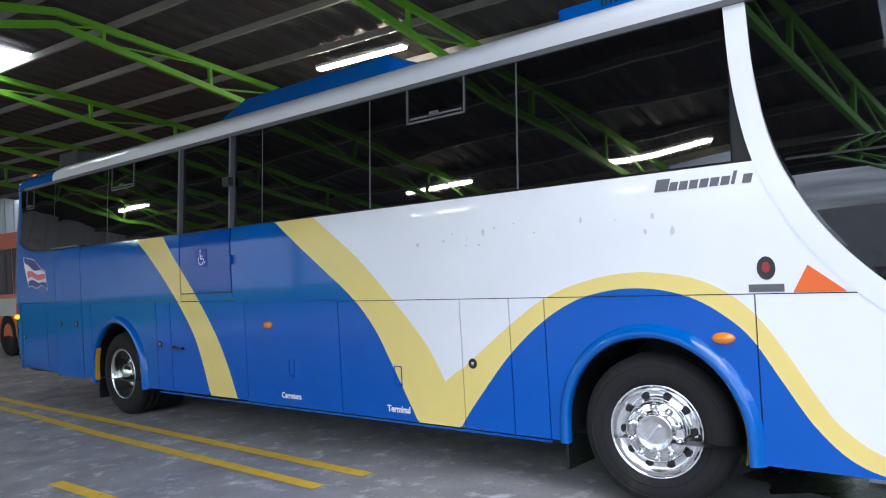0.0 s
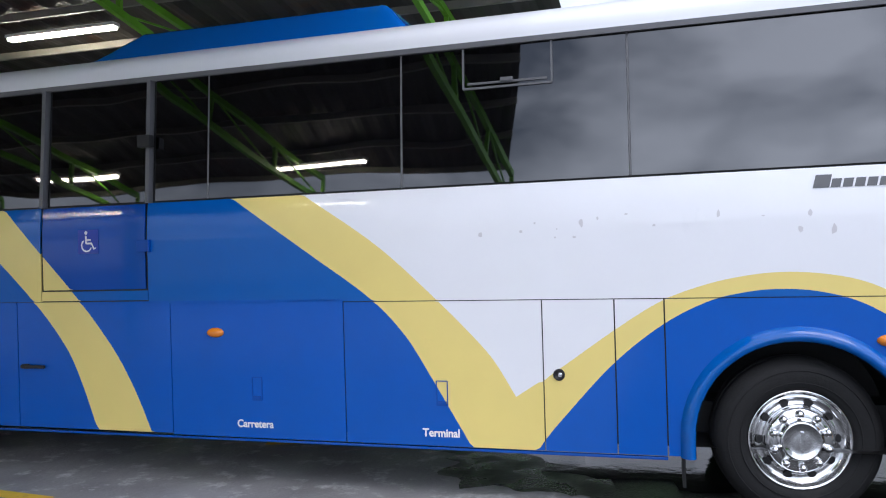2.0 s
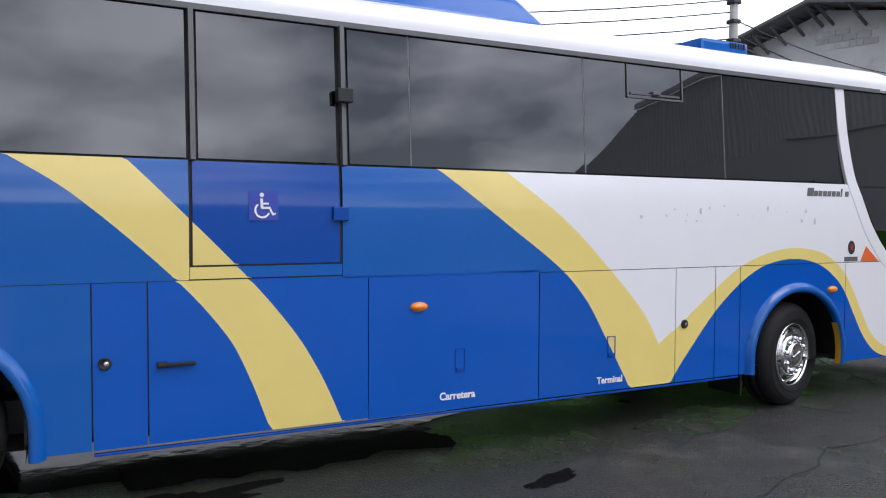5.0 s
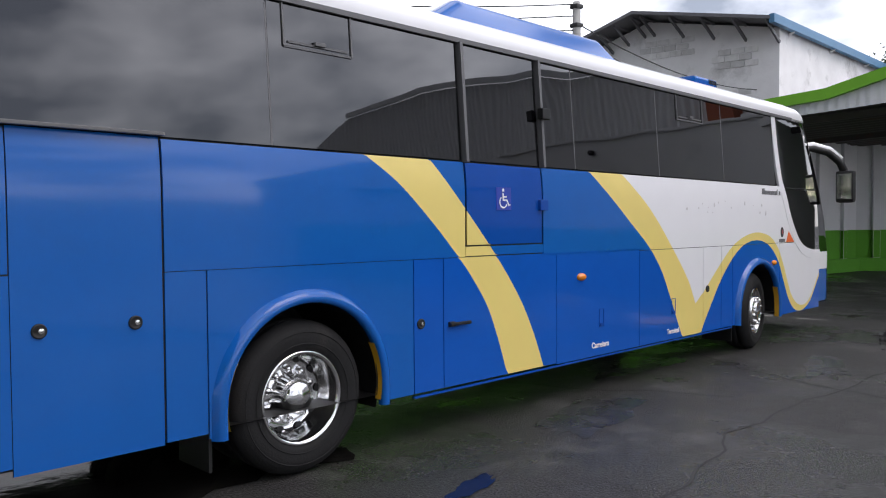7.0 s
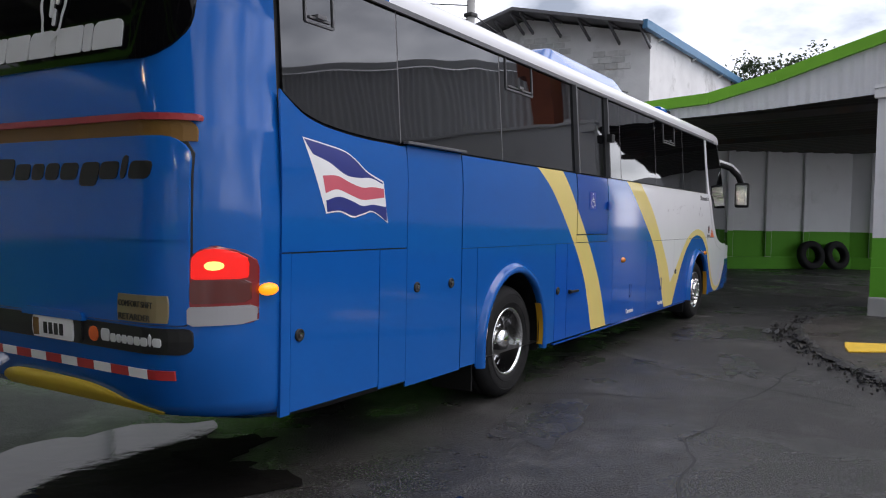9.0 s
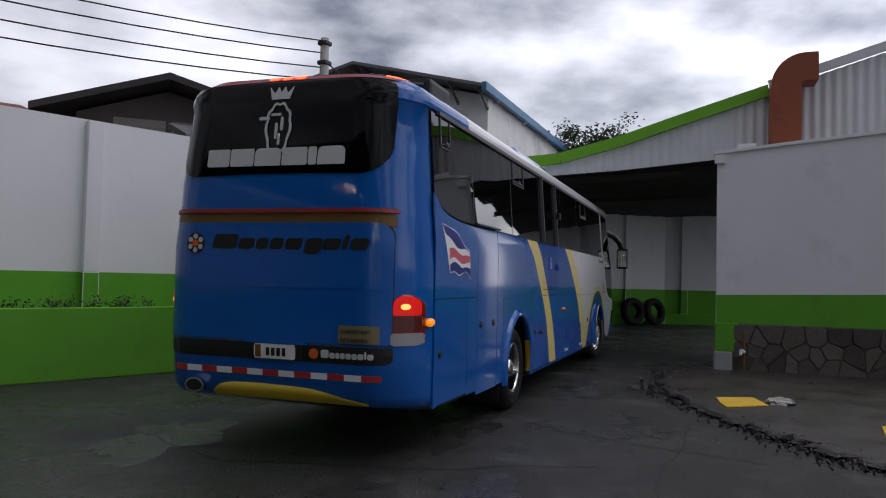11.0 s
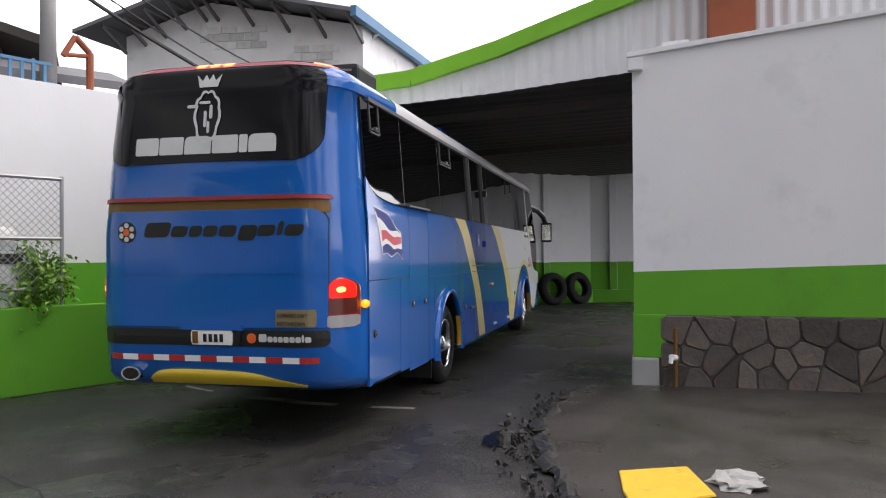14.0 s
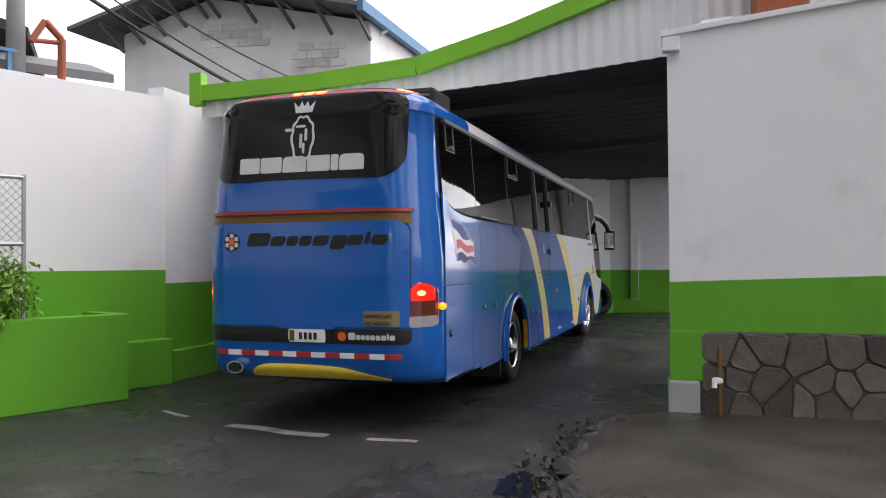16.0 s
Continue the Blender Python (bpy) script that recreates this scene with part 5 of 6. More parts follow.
# facade of ribbed sheets with a green edge
FAC_TOP = [(-6.3, 3.98), (-6.1, 3.98), (-4.5, 4.02), (-3.0, 4.13), (-1.77, 4.45), (-0.69, 4.81), (0.92, 5.32), (1.78, 5.58), (2.95, 5.95), (10.8, 7.5), (14.5, 7.6), (21.5, 5.6)]
FAC_BOT = [(-6.1, 3.56), (-3.0, 3.70), (-1.84, 3.77), (-0.1, 3.93), (0.0, 3.94), (16.9, 3.94), (16.95, 0.0), (22.0, 0.0)]
FM = WM @ Matrix.Translation((0, 0.75, 0))
bm = bmesh.new()
prev = None
u, k = -6.1, 0
while u < 21.4:
    dy = -0.03 if k % 4 in (1, 2) else 0.0
    cur = [bm.verts.new(FM @ Vector((u, 0.30 + dy, curve(FAC_BOT, u)))), bm.verts.new(FM @ Vector((u, 0.30 + dy, curve(FAC_TOP, u) - 0.1)))]
    if prev:
        bm.faces.new((prev[0], cur[0], cur[1], prev[1]))
    prev = cur
    u += 0.06 if k % 2 == 0 else 0.03
    k += 1
fac = finish(bm, "wall_shed_front", SHEET)
tagged(fac, "white ribbed sheet gable over the passage mouth", "wall", kind="structure")
bm = bmesh.new()
for a, b in zip(FAC_TOP[1:6], FAC_TOP[2:7]):
    add_beam(bm, FM @ Vector((a[0], 0.22, a[1] - 0.1)), FM @ Vector((b[0], 0.22, b[1] - 0.1)), 0.12, 0.21)
part("roof_edge", bm, TRUSSGREEN, fac, "bright green painted roof edge")
part("edge_end", add_box(bmesh.new(), -6.2, -6.02, 0.14, 0.30, 3.72, 4.16, 0.01, FM), TRUSSGREEN, fac, "green upright at the end of the roof edge")
bm = bmesh.new()
for a, b in zip(FAC_TOP[6:10], FAC_TOP[7:11]):
    add_beam(bm, FM @ Vector((a[0], 0.22, a[1])), FM @ Vector((b[0], 0.22, b[1])), 0.1, 0.16)
part("roof_edge", bm, SHEET, fac, "white roof edge")
# passage roof, dark inside, open along the right
pr = None
for x0, x1, ya in ((15.3, 23.0, 4.9), (22.9, 29.0, 5.0), (28.9, 34.0, 5.0)):
    bm = bmesh.new()
    prev = None
    n = int((x1 - x0) / 0.12)
    for i in range(n + 1):
        x = x0 + (x1 - x0) * i / n
        dz = 0.02 if i % 4 < 2 else -0.02
        cur = [bm.verts.new((x + 0.3, ya, 4.2 + dz + 0.004 * (x - 14))), bm.verts.new((x - 0.6, 13.6, 3.95 + dz + 0.004 * (x - 14)))]
        if prev:
            bm.faces.new((prev[0], cur[0], cur[1], prev[1]))
        prev = cur
    if pr is None:
        pr = finish(bm, "passage_roof", ROOFDARK)
        tagged(pr, "dark corrugated roof over the passage", "roof", kind="structure")
    else:
        part("roof_section", bm, ROOFDARK, pr)
pr2 = finish(box(15.4, 18.5, -8, 3.4, 3.5, 3.56), "building_roof", ROOFDARK)
tagged(pr2, "flat dark roof behind the wall", "roof", kind="structure")
# green beams in the dark roof colour, so their shade is painted on
for x in (17.5, 21.8):
    bm = bmesh.new()
    add_beam(bm, (x, 4.9, 4.02), (x - 0.4, 13.0, 3.82), 0.1, 0.14)
    b = finish(bm, "roof_beam", ROOFDARK)
    tagged(b, "steel beam under the passage roof, its shade painted in as a dark colour", "beam", kind="structure")


def masonry(name, pts, h, green, label, pil=(), base=0.0, th=0.25, step=0.0):
    """A rendered wall along plan points: green below, white above, with pilasters and a green footing."""
    w = None
    for a, b in zip(pts, pts[1:]):
        bm = bmesh.new()
        a, b = Vector((*a, 0)), Vector((*b, 0))
        m = Matrix.Translation(a) @ (b - a).to_track_quat("X", "Z").to_matrix().to_4x4()
        ln = (b - a).length
        add_box(bm, 0, ln, 0, th, green, h, 0, m, 0)
        add_box(bm, 0, ln, 0, th, 0, green, 0, m, 1)
        if w is None:
            w = finish(bm, name, [WALLWHITE, WALLGREEN])
            tagged(w, label, "wall", kind="structure")
        else:
            part("wall_section", bm, [WALLWHITE, WALLGREEN], w)
        if base:
            part("footing", add_box(bmesh.new(), 0, ln, -step, 0, 0, base, 0.015, m), WALLGREEN, w, "green stepped footing")
    for a, b, us in pil:
        a, b = Vector((*a, 0)), Vector((*b, 0))
        m = Matrix.Translation(a) @ (b - a).to_track_quat("X", "Z").to_matrix().to_4x4()
        for u in us:
            bm = add_box(bmesh.new(), u, u + 0.24, -0.11, 0, green, h - 0.02, 0.01, m, 0)
            add_box(bm, u, u + 0.24, -0.11, 0, base if base else 0, green, 0.01, m, 1)
            part("pilaster", bm, [WALLWHITE, WALLGREEN], w)
    return w


# walls run with their face on the right-hand side of travel
pw = [(13.84, 11.72), (19.0, 12.6), (25.5, 12.75), (30.0, 9.6), (32.0, 4.0)]
masonry("wall_passage", pw[:2], 3.95, 1.32, "white and green passage wall with pilasters", [(pw[0], pw[1], (1.6, 3.6))], 0.42, 0.25, 0.16)
masonry("wall_passage_end", pw[1:], 4.22, 1.32, "white and green wall closing the covered passage", [(pw[1], pw[2], (0.6, 2.2, 3.8, 5.4)), (pw[2], pw[3], (0.5, 2.0, 3.5)), (pw[3], pw[4], (0.6, 2.2, 3.8))], 0.42, 0.25, 0.16)

# ---- left boundary wall, planter and hedge ----
PA, PB = Vector((2.0, 13.72, 0)), Vector((12.72, 11.12, 0))
PM = Matrix.Translation(PA) @ (PB - PA).to_track_quat("X", "Z").to_matrix().to_4x4()
PL = (PB - PA).length
bm = add_box(bmesh.new(), 0, PL, 0.0, 0.16, 0, 1.0, 0.015, PM)
add_box(bm, PL - 0.16, PL, 0.16, 0.8, 0, 1.0, 0.0, PM)
add_box(bm, 0, PL - 0.16, 0.16, 0.8, 0.0, 0.9, 0.0, PM)
planter = finish(bm, "planter_wall", WALLGREEN)
tagged(planter, "long green masonry planter along the boundary", "planter", kind="structure")
w0, w1 = PM @ Vector((-6, 0.8, 0)), PM @ Vector((PL + 0.95, 0.8, 0))
masonry("wall_left", [(w0.x, w0.y), (w1.x, w1.y)], 3.80, 1.5, "white boundary wall with a green band and pilasters", [((w0.x, w0.y), (w1.x, w1.y), (2.2, 4.5, 6.8, 9.1, 11.39, 13.7))])
low = finish(add_box(bmesh.new(), PL, PL + 0.95, 0.62, 0.8, 0, 0.6, 0.02, PM), "planter_step", WALLGREEN)
tagged(low, "low green footing at the wall end", "wall", kind="structure")


def leafy(name, label, category, boxes, count, size, m, seed, m_obj=None):
    """A shrub: a few stems and many small bent leaves in uneven clumps."""
    rnd = random.Random(seed)
    ob = thing(name, label, category, m_obj)
    bm = bmesh.new()
    for (cx, cy, cz, rx, ry, rz) in boxes:
        add_rod(bm, (cx, cy, cz - rz), (cx + rnd.uniform(-.1, .1), cy, cz + rz * 0.5), 0.02, 6, 0.008)
    if len(boxes) < 5:
        part("stems", bm, BARK, ob)
    verts, faces = [], []
    for (cx, cy, cz, rx, ry, rz) in boxes:
        clumps = []
        for _ in range(max(6, int(count / len(boxes) / 38))):
            while True:
                p = Vector((rnd.uniform(-1, 1), rnd.uniform(-1, 1), rnd.uniform(-1, 1)))
                if 0.35 < p.length < 1.0:
                    break
            clumps.append(Vector((cx + p.x * rx, cy + p.y * ry, cz + p.z * rz)))
        for c in clumps:
            for _ in range(38):
                p = c + Vector((rnd.gauss(0, 1), rnd.gauss(0, 1), rnd.gauss(0, 1))) * size * 2.2
                q = Euler((rnd.uniform(-1.2, 1.2), rnd.uniform(-1.2, 1.2), rnd.uniform(0, 6.3))).to_matrix()
                s = size * rnd.uniform(0.6, 1.3)
                i = len(verts)
                for v in ((-s, 0, 0), (0, -0.45 * s, 0.12 * s), (s, 0, -0.1 * s), (0, 0.45 * s, 0.12 * s)):
                    verts.append(p + q @ Vector(v))
                faces.append((i, i + 1, i + 2, i + 3))
    me = bpy.data.meshes.new("leaves")
    me.from_pydata(verts, [], faces)
    me.materials.append(m)
    lv = new("leaves", me)
    lv.parent = ob
    tagged(lv, kind="stuff")
    return ob


leafy("shrub", "dense light green shrub growing in the planter", "shrub", [(8.2, 0.45, 1.95, 0.42, 0.36, 1.0), (8.6, 0.45, 1.8, 0.36, 0.36, 0.85), (8.05, 0.4, 1.45, 0.3, 0.36, 0.55), (8.4, 0.45, 1.4, 0.45, 0.36, 0.5)], 17000, 0.05, LEAF, 2, PM)
leafy("shrub", "small light green shrub hanging over the planter edge", "shrub", [(9.62, 0.28, 1.3, 0.3, 0.35, 0.42)], 1500, 0.045, LEAF, 5, PM)
leafy("ground_cover", "low clipped green plants along the planter", "plants", [(1.0 + k, 0.45, 0.98, 0.6, 0.25, 0.08) for k in range(6)], 2200, 0.03, LEAF_DK, 7, PM)

# ---- yard details: broken pavement, yellow plates ----
edge = [(13.9, 5.65), (13.1, 5.7), (12.2, 5.62), (11.4, 5.4), (10.7, 5.12), (10.0, 4.78), (9.4, 4.42), (8.9, 4.0), (8.4, 3.65), (8.0, 3.3), (7.55, 2.85), (7.2, 2.35), (6.8, 1.7), (6.1, 0.4), (5.4, -1.5), (5.0, -4.0)]
rnd = random.Random(11)
bm = bmesh.new()
fine = []
for a, b in zip(edge, edge[1:]):
    for k in range(6):
        u = k / 6
        fine.append((a[0] + (b[0] - a[0]) * u + rnd.uniform(-0.05, 0.05), a[1] + (b[1] - a[1]) * u + rnd.uniform(-0.05, 0.05)))
top = [bm.verts.new((x, y, 0.045)) for x, y in fine] + [bm.verts.new(p) for p in ((5, -8, 0.045), (18, -8, 0.045), (14.7, 4.6, 0.045))]
f = bm.faces.new(top)
ret = bmesh.ops.extrude_face_region(bm, geom=[f])
for v in [g for g in ret["geom"] if isinstance(g, bmesh.types.BMVert)]:
    v.co.z = -0.03
bmesh.ops.recalc_face_normals(bm, faces=bm.faces)
pave = finish(bm, "pavement", APRON)
tagged(pave, "raised brownish asphalt apron with a crumbling edge", "pavement", kind="structure")
bm = bmesh.new()
prev = None
for i in range(len(fine) - 1):
    p, q = Vector((*fine[i], 0)), Vector((*fine[i + 1], 0))
    d = (q - p).normalized()
    side = Vector((d.y, -d.x, 0))
    w = 0.2 + 0.16 * noise.noise(Vector((i * 0.31, 2.0, 0.0)))
    cur = []
    for k in range(9):
        c = p - side * (k / 8 - 0.3) * 2.0 * w
        h = 0.012 + (0.055 * abs(noise.noise(Vector((c.x * 7, c.y * 7, 1.0)))) + 0.03 * abs(noise.noise(Vector((c.x * 19, c.y * 19, 4.0))))) if 0 < k < 8 else 0.0
        if k < 3:
            h += 0.03
        cur.append(bm.verts.new((c.x, c.y, h)))
    if prev:
        for k in range(8):
            bm.faces.new((prev[k], prev[k + 1], cur[k + 1], cur[k]))
    prev = cur
BROKEN = mat("broken_asphalt", (0.022, 0.021, 0.02), 0.5, var=0.5, scale=9, bump=0.8, bscale=40, dirt=(0.07, 0.066, 0.062), dirt_at=0.56, dirt_scale=7, rvar=0.2)
tagged(finish(bm, "broken_edge", BROKEN), "ragged broken asphalt along the apron edge", "broken asphalt", kind="structure")
bm = bmesh.new()
for k in range(900):
    i = rnd.randrange(len(fine) - 20)
    x, y = fine[i]
    x, y = x + rnd.gauss(-0.09, 0.15), y + rnd.gauss(0.07, 0.15)
    s = rnd.uniform(0.005, 0.024)
    m = Matrix.Translation((x, y, 0.02 + s * 0.3)) @ Euler((rnd.uniform(0, 3), rnd.uniform(0, 3), rnd.uniform(0, 3))).to_matrix().to_4x4()
    add_box(bm, -s, s, -s * 0.7, s * 0.7, -s * 0.35, s * 0.35, 0, m)
TAR = mat("tar", (0.014, 0.014, 0.014), 0.6, var=0.3)
rub = finish(bm, "rubble", TAR)
tagged(rub, "broken asphalt crumbs along the apron edge", "rubble", kind="stuff")


def plate(pts, label):
    bm = bmesh.new()
    f = bm.faces.new([bm.verts.new((x, y, 0.05)) for x, y in pts])
    ret = bmesh.ops.extrude_face_region(bm, geom=[f])
    for v in [g for g in ret["geom"] if isinstance(g, bmesh.types.BMVert)]:
        v.co.z += 0.014
    bmesh.ops.recalc_face_normals(bm, faces=bm.faces)
    bmesh.ops.bevel(bm, geom=[e for e in bm.edges if min(v.co.z for v in e.verts) > 0.06], offset=0.006, segments=2, affect="EDGES")
    tagged(finish(bm, "wheel_stop", LINE), label, "wheel stop", group="yellow wheel stops")


plate([(10.55, 4.62), (10.85, 4.2), (10.25, 3.95), (9.8, 4.38), (10.1, 4.5)], "broken yellow painted concrete wheel stop")
plate([(9.45, 2.75), (9.6, 2.1), (8.95, 1.95), (8.65, 2.72)], "yellow painted concrete wheel stop")
plate([(12.6, 2.1), (12.75, 1.3), (12.2, 1.25), (12.05, 2.05)], "dull ochre painted concrete wheel stop")
lump = bmesh.new()
bmesh.ops.create_icosphere(lump, subdivisions=3, radius=0.16)
for v in lump.verts:
    v.co = Vector((v.co.x * 1.2, v.co.y, v.co.z * 0.3)) * (1 + 0.55 * noise.noise(v.co * 12))
    v.co += Vector((10.6, 3.85, 0.065))
tagged(finish(lump, "rubble_lump", POLECON), "pale lump of broken concrete beside the wheel stop", "rubble")


def crack(points, name="pavement_crack"):
    way = []
    for a, b in zip(points, points[1:]):
        for k in range(14):
            x, y = a[0] + (b[0] - a[0]) * k / 14, a[1] + (b[1] - a[1]) * k / 14
            way.append((x + 0.09 * noise.noise(Vector((x * 1.9, y * 1.9, 1.0))) + 0.03 * noise.noise(Vector((x * 9, y * 9, 2.0))), y + 0.09 * noise.noise(Vector((x * 1.9, y * 1.9, 5.0))) + 0.03 * noise.noise(Vector((x * 9, y * 9, 7.0)))))
    strip(way + [points[-1]], 0.018, 0.004, name, TAR, "tarred crack in the asphalt")


JOINT = mat("worn_joint", (0.26, 0.25, 0.23), 0.8, var=0.5, scale=6, dirt=(0.04, 0.04, 0.04), dirt_at=0.5, dirt_scale=3)
for pts, w in (([(12.35, 10.2), (12.25, 9.9), (12.2, 9.7)], 0.07), ([(12.05, 9.05), (12.08, 8.7), (12.02, 8.3), (12.06, 7.9)], 0.15), ([(12.1, 7.5), (12.15, 7.3), (12.2, 7.05)], 0.1)):
    strip(pts, w, 0.004, "concrete_joint", JOINT, "pale worn concrete joint across the passage mouth")
crack([(6.2, 4.9), (5.2, 6.2), (4.6, 7.5), (5.0, 9.0)])
crack([(7.0, 3.6), (7.4, 5.6), (8.8, 8.2), (9.0, 10.5)])
crack([(3.0, 3.4), (5.0, 4.2), (8.6, 4.6)])

def puddle(x, y, rx, ry, turn, seed, z=0.0065, name="puddle", m=WATER, label="shallow dark puddle on the worn asphalt"):
    """A shallow puddle with a ragged outline."""
    bm = bmesh.new()
    c, s = math.cos(turn), math.sin(turn)
    pts = []
    for i in range(90):
        a = 2 * math.pi * i / 90
        k = 1 + 0.55 * noise.noise(Vector((math.cos(a) * 1.6, math.sin(a) * 1.6, seed))) + 0.22 * noise.noise(Vector((math.cos(a) * 6, math.sin(a) * 6, seed)))
        u, v = rx * k * math.cos(a), ry * k * math.sin(a)
        pts.append(bm.verts.new((x + u * c - v * s, y + u * s + v * c, z)))
    mid = bm.verts.new((x, y, z))
    for p, q in zip(pts, pts[1:] + pts[:1]):
        bm.faces.new((mid, p, q))
    tagged(finish(bm, name, m), label, name.replace("_", " "), kind="structure")


puddle(1.15, 6.25, 1.9, 0.95, 0.05, 1.0)
puddle(0.35, 5.0, 0.7, 0.16, 0.15, 2.0)
puddle(-0.7, 6.1, 0.85, 0.9, 0.2, 7.0, 0.0052, "wet_patch", WET, "dark wet patch on the concrete floor")
puddle(2.75, 4.48, 0.26, 0.07, 0.4, 3.0)
# damp patches; their pale tone is painted sky reflection
for k, (x, y, rx, ry, a) in enumerate([(10.5, 6.5, 1.2, 0.3, 0.2), (8.2, 5.1, 0.7, 0.2, 0.5), (6.7, 6.5, 0.8, 0.3, 0.1), (8.9, 7.7, 1.1, 0.4, -0.3), (5.0, 8.6, 1.0, 0.45, 0.4), (7.4, 9.8, 1.0, 0.35, -0.2), (11.0, 8.6, 0.7, 0.4, 0.8), (4.6, 5.2, 0.8, 0.25, 0.3)]):
    puddle(x, y, rx, ry, a, 10.0 + 1.7 * k, 0.003, "asphalt_patch", DAMP_SHEEN, "damp patch in the worn asphalt, its sky sheen painted as paler grey")
puddle(11.3, 5.75, 0.35, 0.16, 0.3, 5.0)

# ---- duct on the right building ----
duct = thing("exhaust_duct", "square rust-brown sheet metal duct with an elbow above the wall", "duct", FM)
bm = bmesh.new()
part("riser", add_box(bmesh.new(), 0.91, 1.42, -0.34, 0.2, 3.6, 5.16, 0.01), DUCT, duct)
bm = bmesh.new()
prev = None
for i in range(9):
    a = math.pi / 2 * i / 8
    cur = [(1.50 - r * math.cos(a), 5.16 + r * math.sin(a)) for r in (0.59, 0.08)]
    ring = [bm.verts.new((cur[0][0], -0.34, cur[0][1])), bm.verts.new((cur[1][0], -0.34, cur[1][1])), bm.verts.new((cur[1][0], 0.2, cur[1][1])), bm.verts.new((cur[0][0], 0.2, cur[0][1]))]
    if prev:
        for k in range(4):
            bm.faces.new((prev[k], prev[(k + 1) % 4], ring[(k + 1) % 4], ring[k]))
    prev = ring
bmesh.ops.recalc_face_normals(bm, faces=bm.faces)
part("elbow", bm, DUCT, duct)
part("outlet", add_box(bmesh.new(), 1.50, 1.69, -0.34, 0.2, 5.24, 5.75, 0.0), DUCT, duct)
# black plate on the closed outlet paints the dark of its opening
part("mouth", add_box(bmesh.new(), 1.691, 1.70, -0.31, 0.17, 5.27, 5.72, 0.0), BLACK, duct)
part("flashing", add_box(bmesh.new(), 0.55, 1.62, -0.38, 0.25, 4.05, 4.08), DUCT, duct)

# ---- gabled building behind the passage ----
GA, GB, GD = Vector((22.5, 13.7, 0)), Vector((20.6, 20.0, 0)), Vector((0.985, 0.13, 0))
gab = thing("gable_building", "tall old whitewashed block building with a zinc gable roof", "building")
bm = bmesh.new()
apex = GA.lerp(GB, 0.63) + Vector((0, 0, 8.36))
za = 7.55
f0 = [GA + Vector((0, 0, 0)), GB + Vector((0, 0, 0)), GB + Vector((0, 0, za)), apex, GA + Vector((0, 0, za))]
f1 = [p + GD * 11 for p in f0]
v0, v1 = [bm.verts.new(p) for p in f0], [bm.verts.new(p) for p in f1]
bm.faces.new(v0)
bm.faces.new(v1[::-1])
for k in (0, 1, 4):
    j = (k + 1) % 5
    bm.faces.new((v0[k], v1[k], v1[j], v0[j]))
bmesh.ops.recalc_face_normals(bm, faces=bm.faces)
part("wall", bm, BLOCKWHITE, gab, "whitewashed block wall with bare patches")
for a, b, nm in ((GA, apex, "roof_slope"), (GB, apex, "roof_slope")):
    p = (a + Vector((0, 0, za))) if nm else a
    out = (p - apex).normalized() * (0.15 if a is GA else 0.75)
    bm = bmesh.new()
    q = [p + out - GD * 1.1, apex - GD * 1.1, apex + GD * 12, p + out + GD * 12]
    f = bm.faces.new([bm.verts.new(x + Vector((0, 0, 0.08))) for x in q])
    ret = bmesh.ops.extrude_face_region(bm, geom=[f])
    for v in [g for g in ret["geom"] if isinstance(g, bmesh.types.BMVert)]:
        v.co.z += 0.1
    part("roof_slope", bm, ZINC, gab, "weathered zinc roof")
e0 = GA + Vector((0, 0, za)) + (GA + Vector((0, 0, za)) - apex).normalized() * 0.2
bm = bmesh.new()
add_beam(bm, e0 - GD * 1.1 + Vector((0, 0, 0.1)), e0 + GD * 12 + Vector((0, 0, 0.1)), 0.16, 0.26)
part("gutter", bm, BLUEEDGE, gab, "blue painted gutter")
for k in range(5):
    u = k / 4
    for s in (GA, GB):
        base = (s + Vector((0, 0, za))).lerp(apex, u * 0.95)
        bm = bmesh.new()
        add_beam(bm, base - Vector((0, 0, 0.45)), base - GD * 0.95 + Vector((0, 0, 0.02)), 0.06, 0.09)
        add_beam(bm, base + Vector((0, 0, 0.02)), base - GD * 0.95 + Vector((0, 0, 0.05)), 0.06, 0.07)
        part("bracket", bm, ZINC, gab)
for k in range(3):
    bm = bmesh.new()
    p = e0 + GD * (0.6 + 3.6 * k)
    add_rod(bm, p, p + Vector((0.1, 0.75, -0.35)), 0.05, 8)
    add_rod(bm, p + Vector((0.1, 0.75, -0.35)), p + Vector((0.1, 0.75, -5)), 0.05, 8)
    part("downpipe", bm, PLAIN_WHITE, gab, "white downpipe")
gn = (GB - GA).normalized()
BARE = mat("bare_block", (0.68, 0.68, 0.67), 0.95, var=0.25, scale=6, island=0.2)
for u, z, w in ((0.6, 6.9, 1.6), (2.6, 7.5, 2.0), (0.8, 5.6, 2.4)):
    for i in range(int(w / 0.42)):
        for j in range(3):
            p = GA + gn * (u + 0.42 * i + 0.2 * (j % 2)) + Vector((0, 0, z - 0.21 * j)) - GD * 0.012
            m = Matrix.Translation(p) @ Matrix.Rotation(math.atan2(gn.y, gn.x), 4, "Z")
            part("block", add_box(bmesh.new(), 0.01, 0.40, -0.02, 0.02, 0.01, 0.19, 0.0, m), BARE, gab)

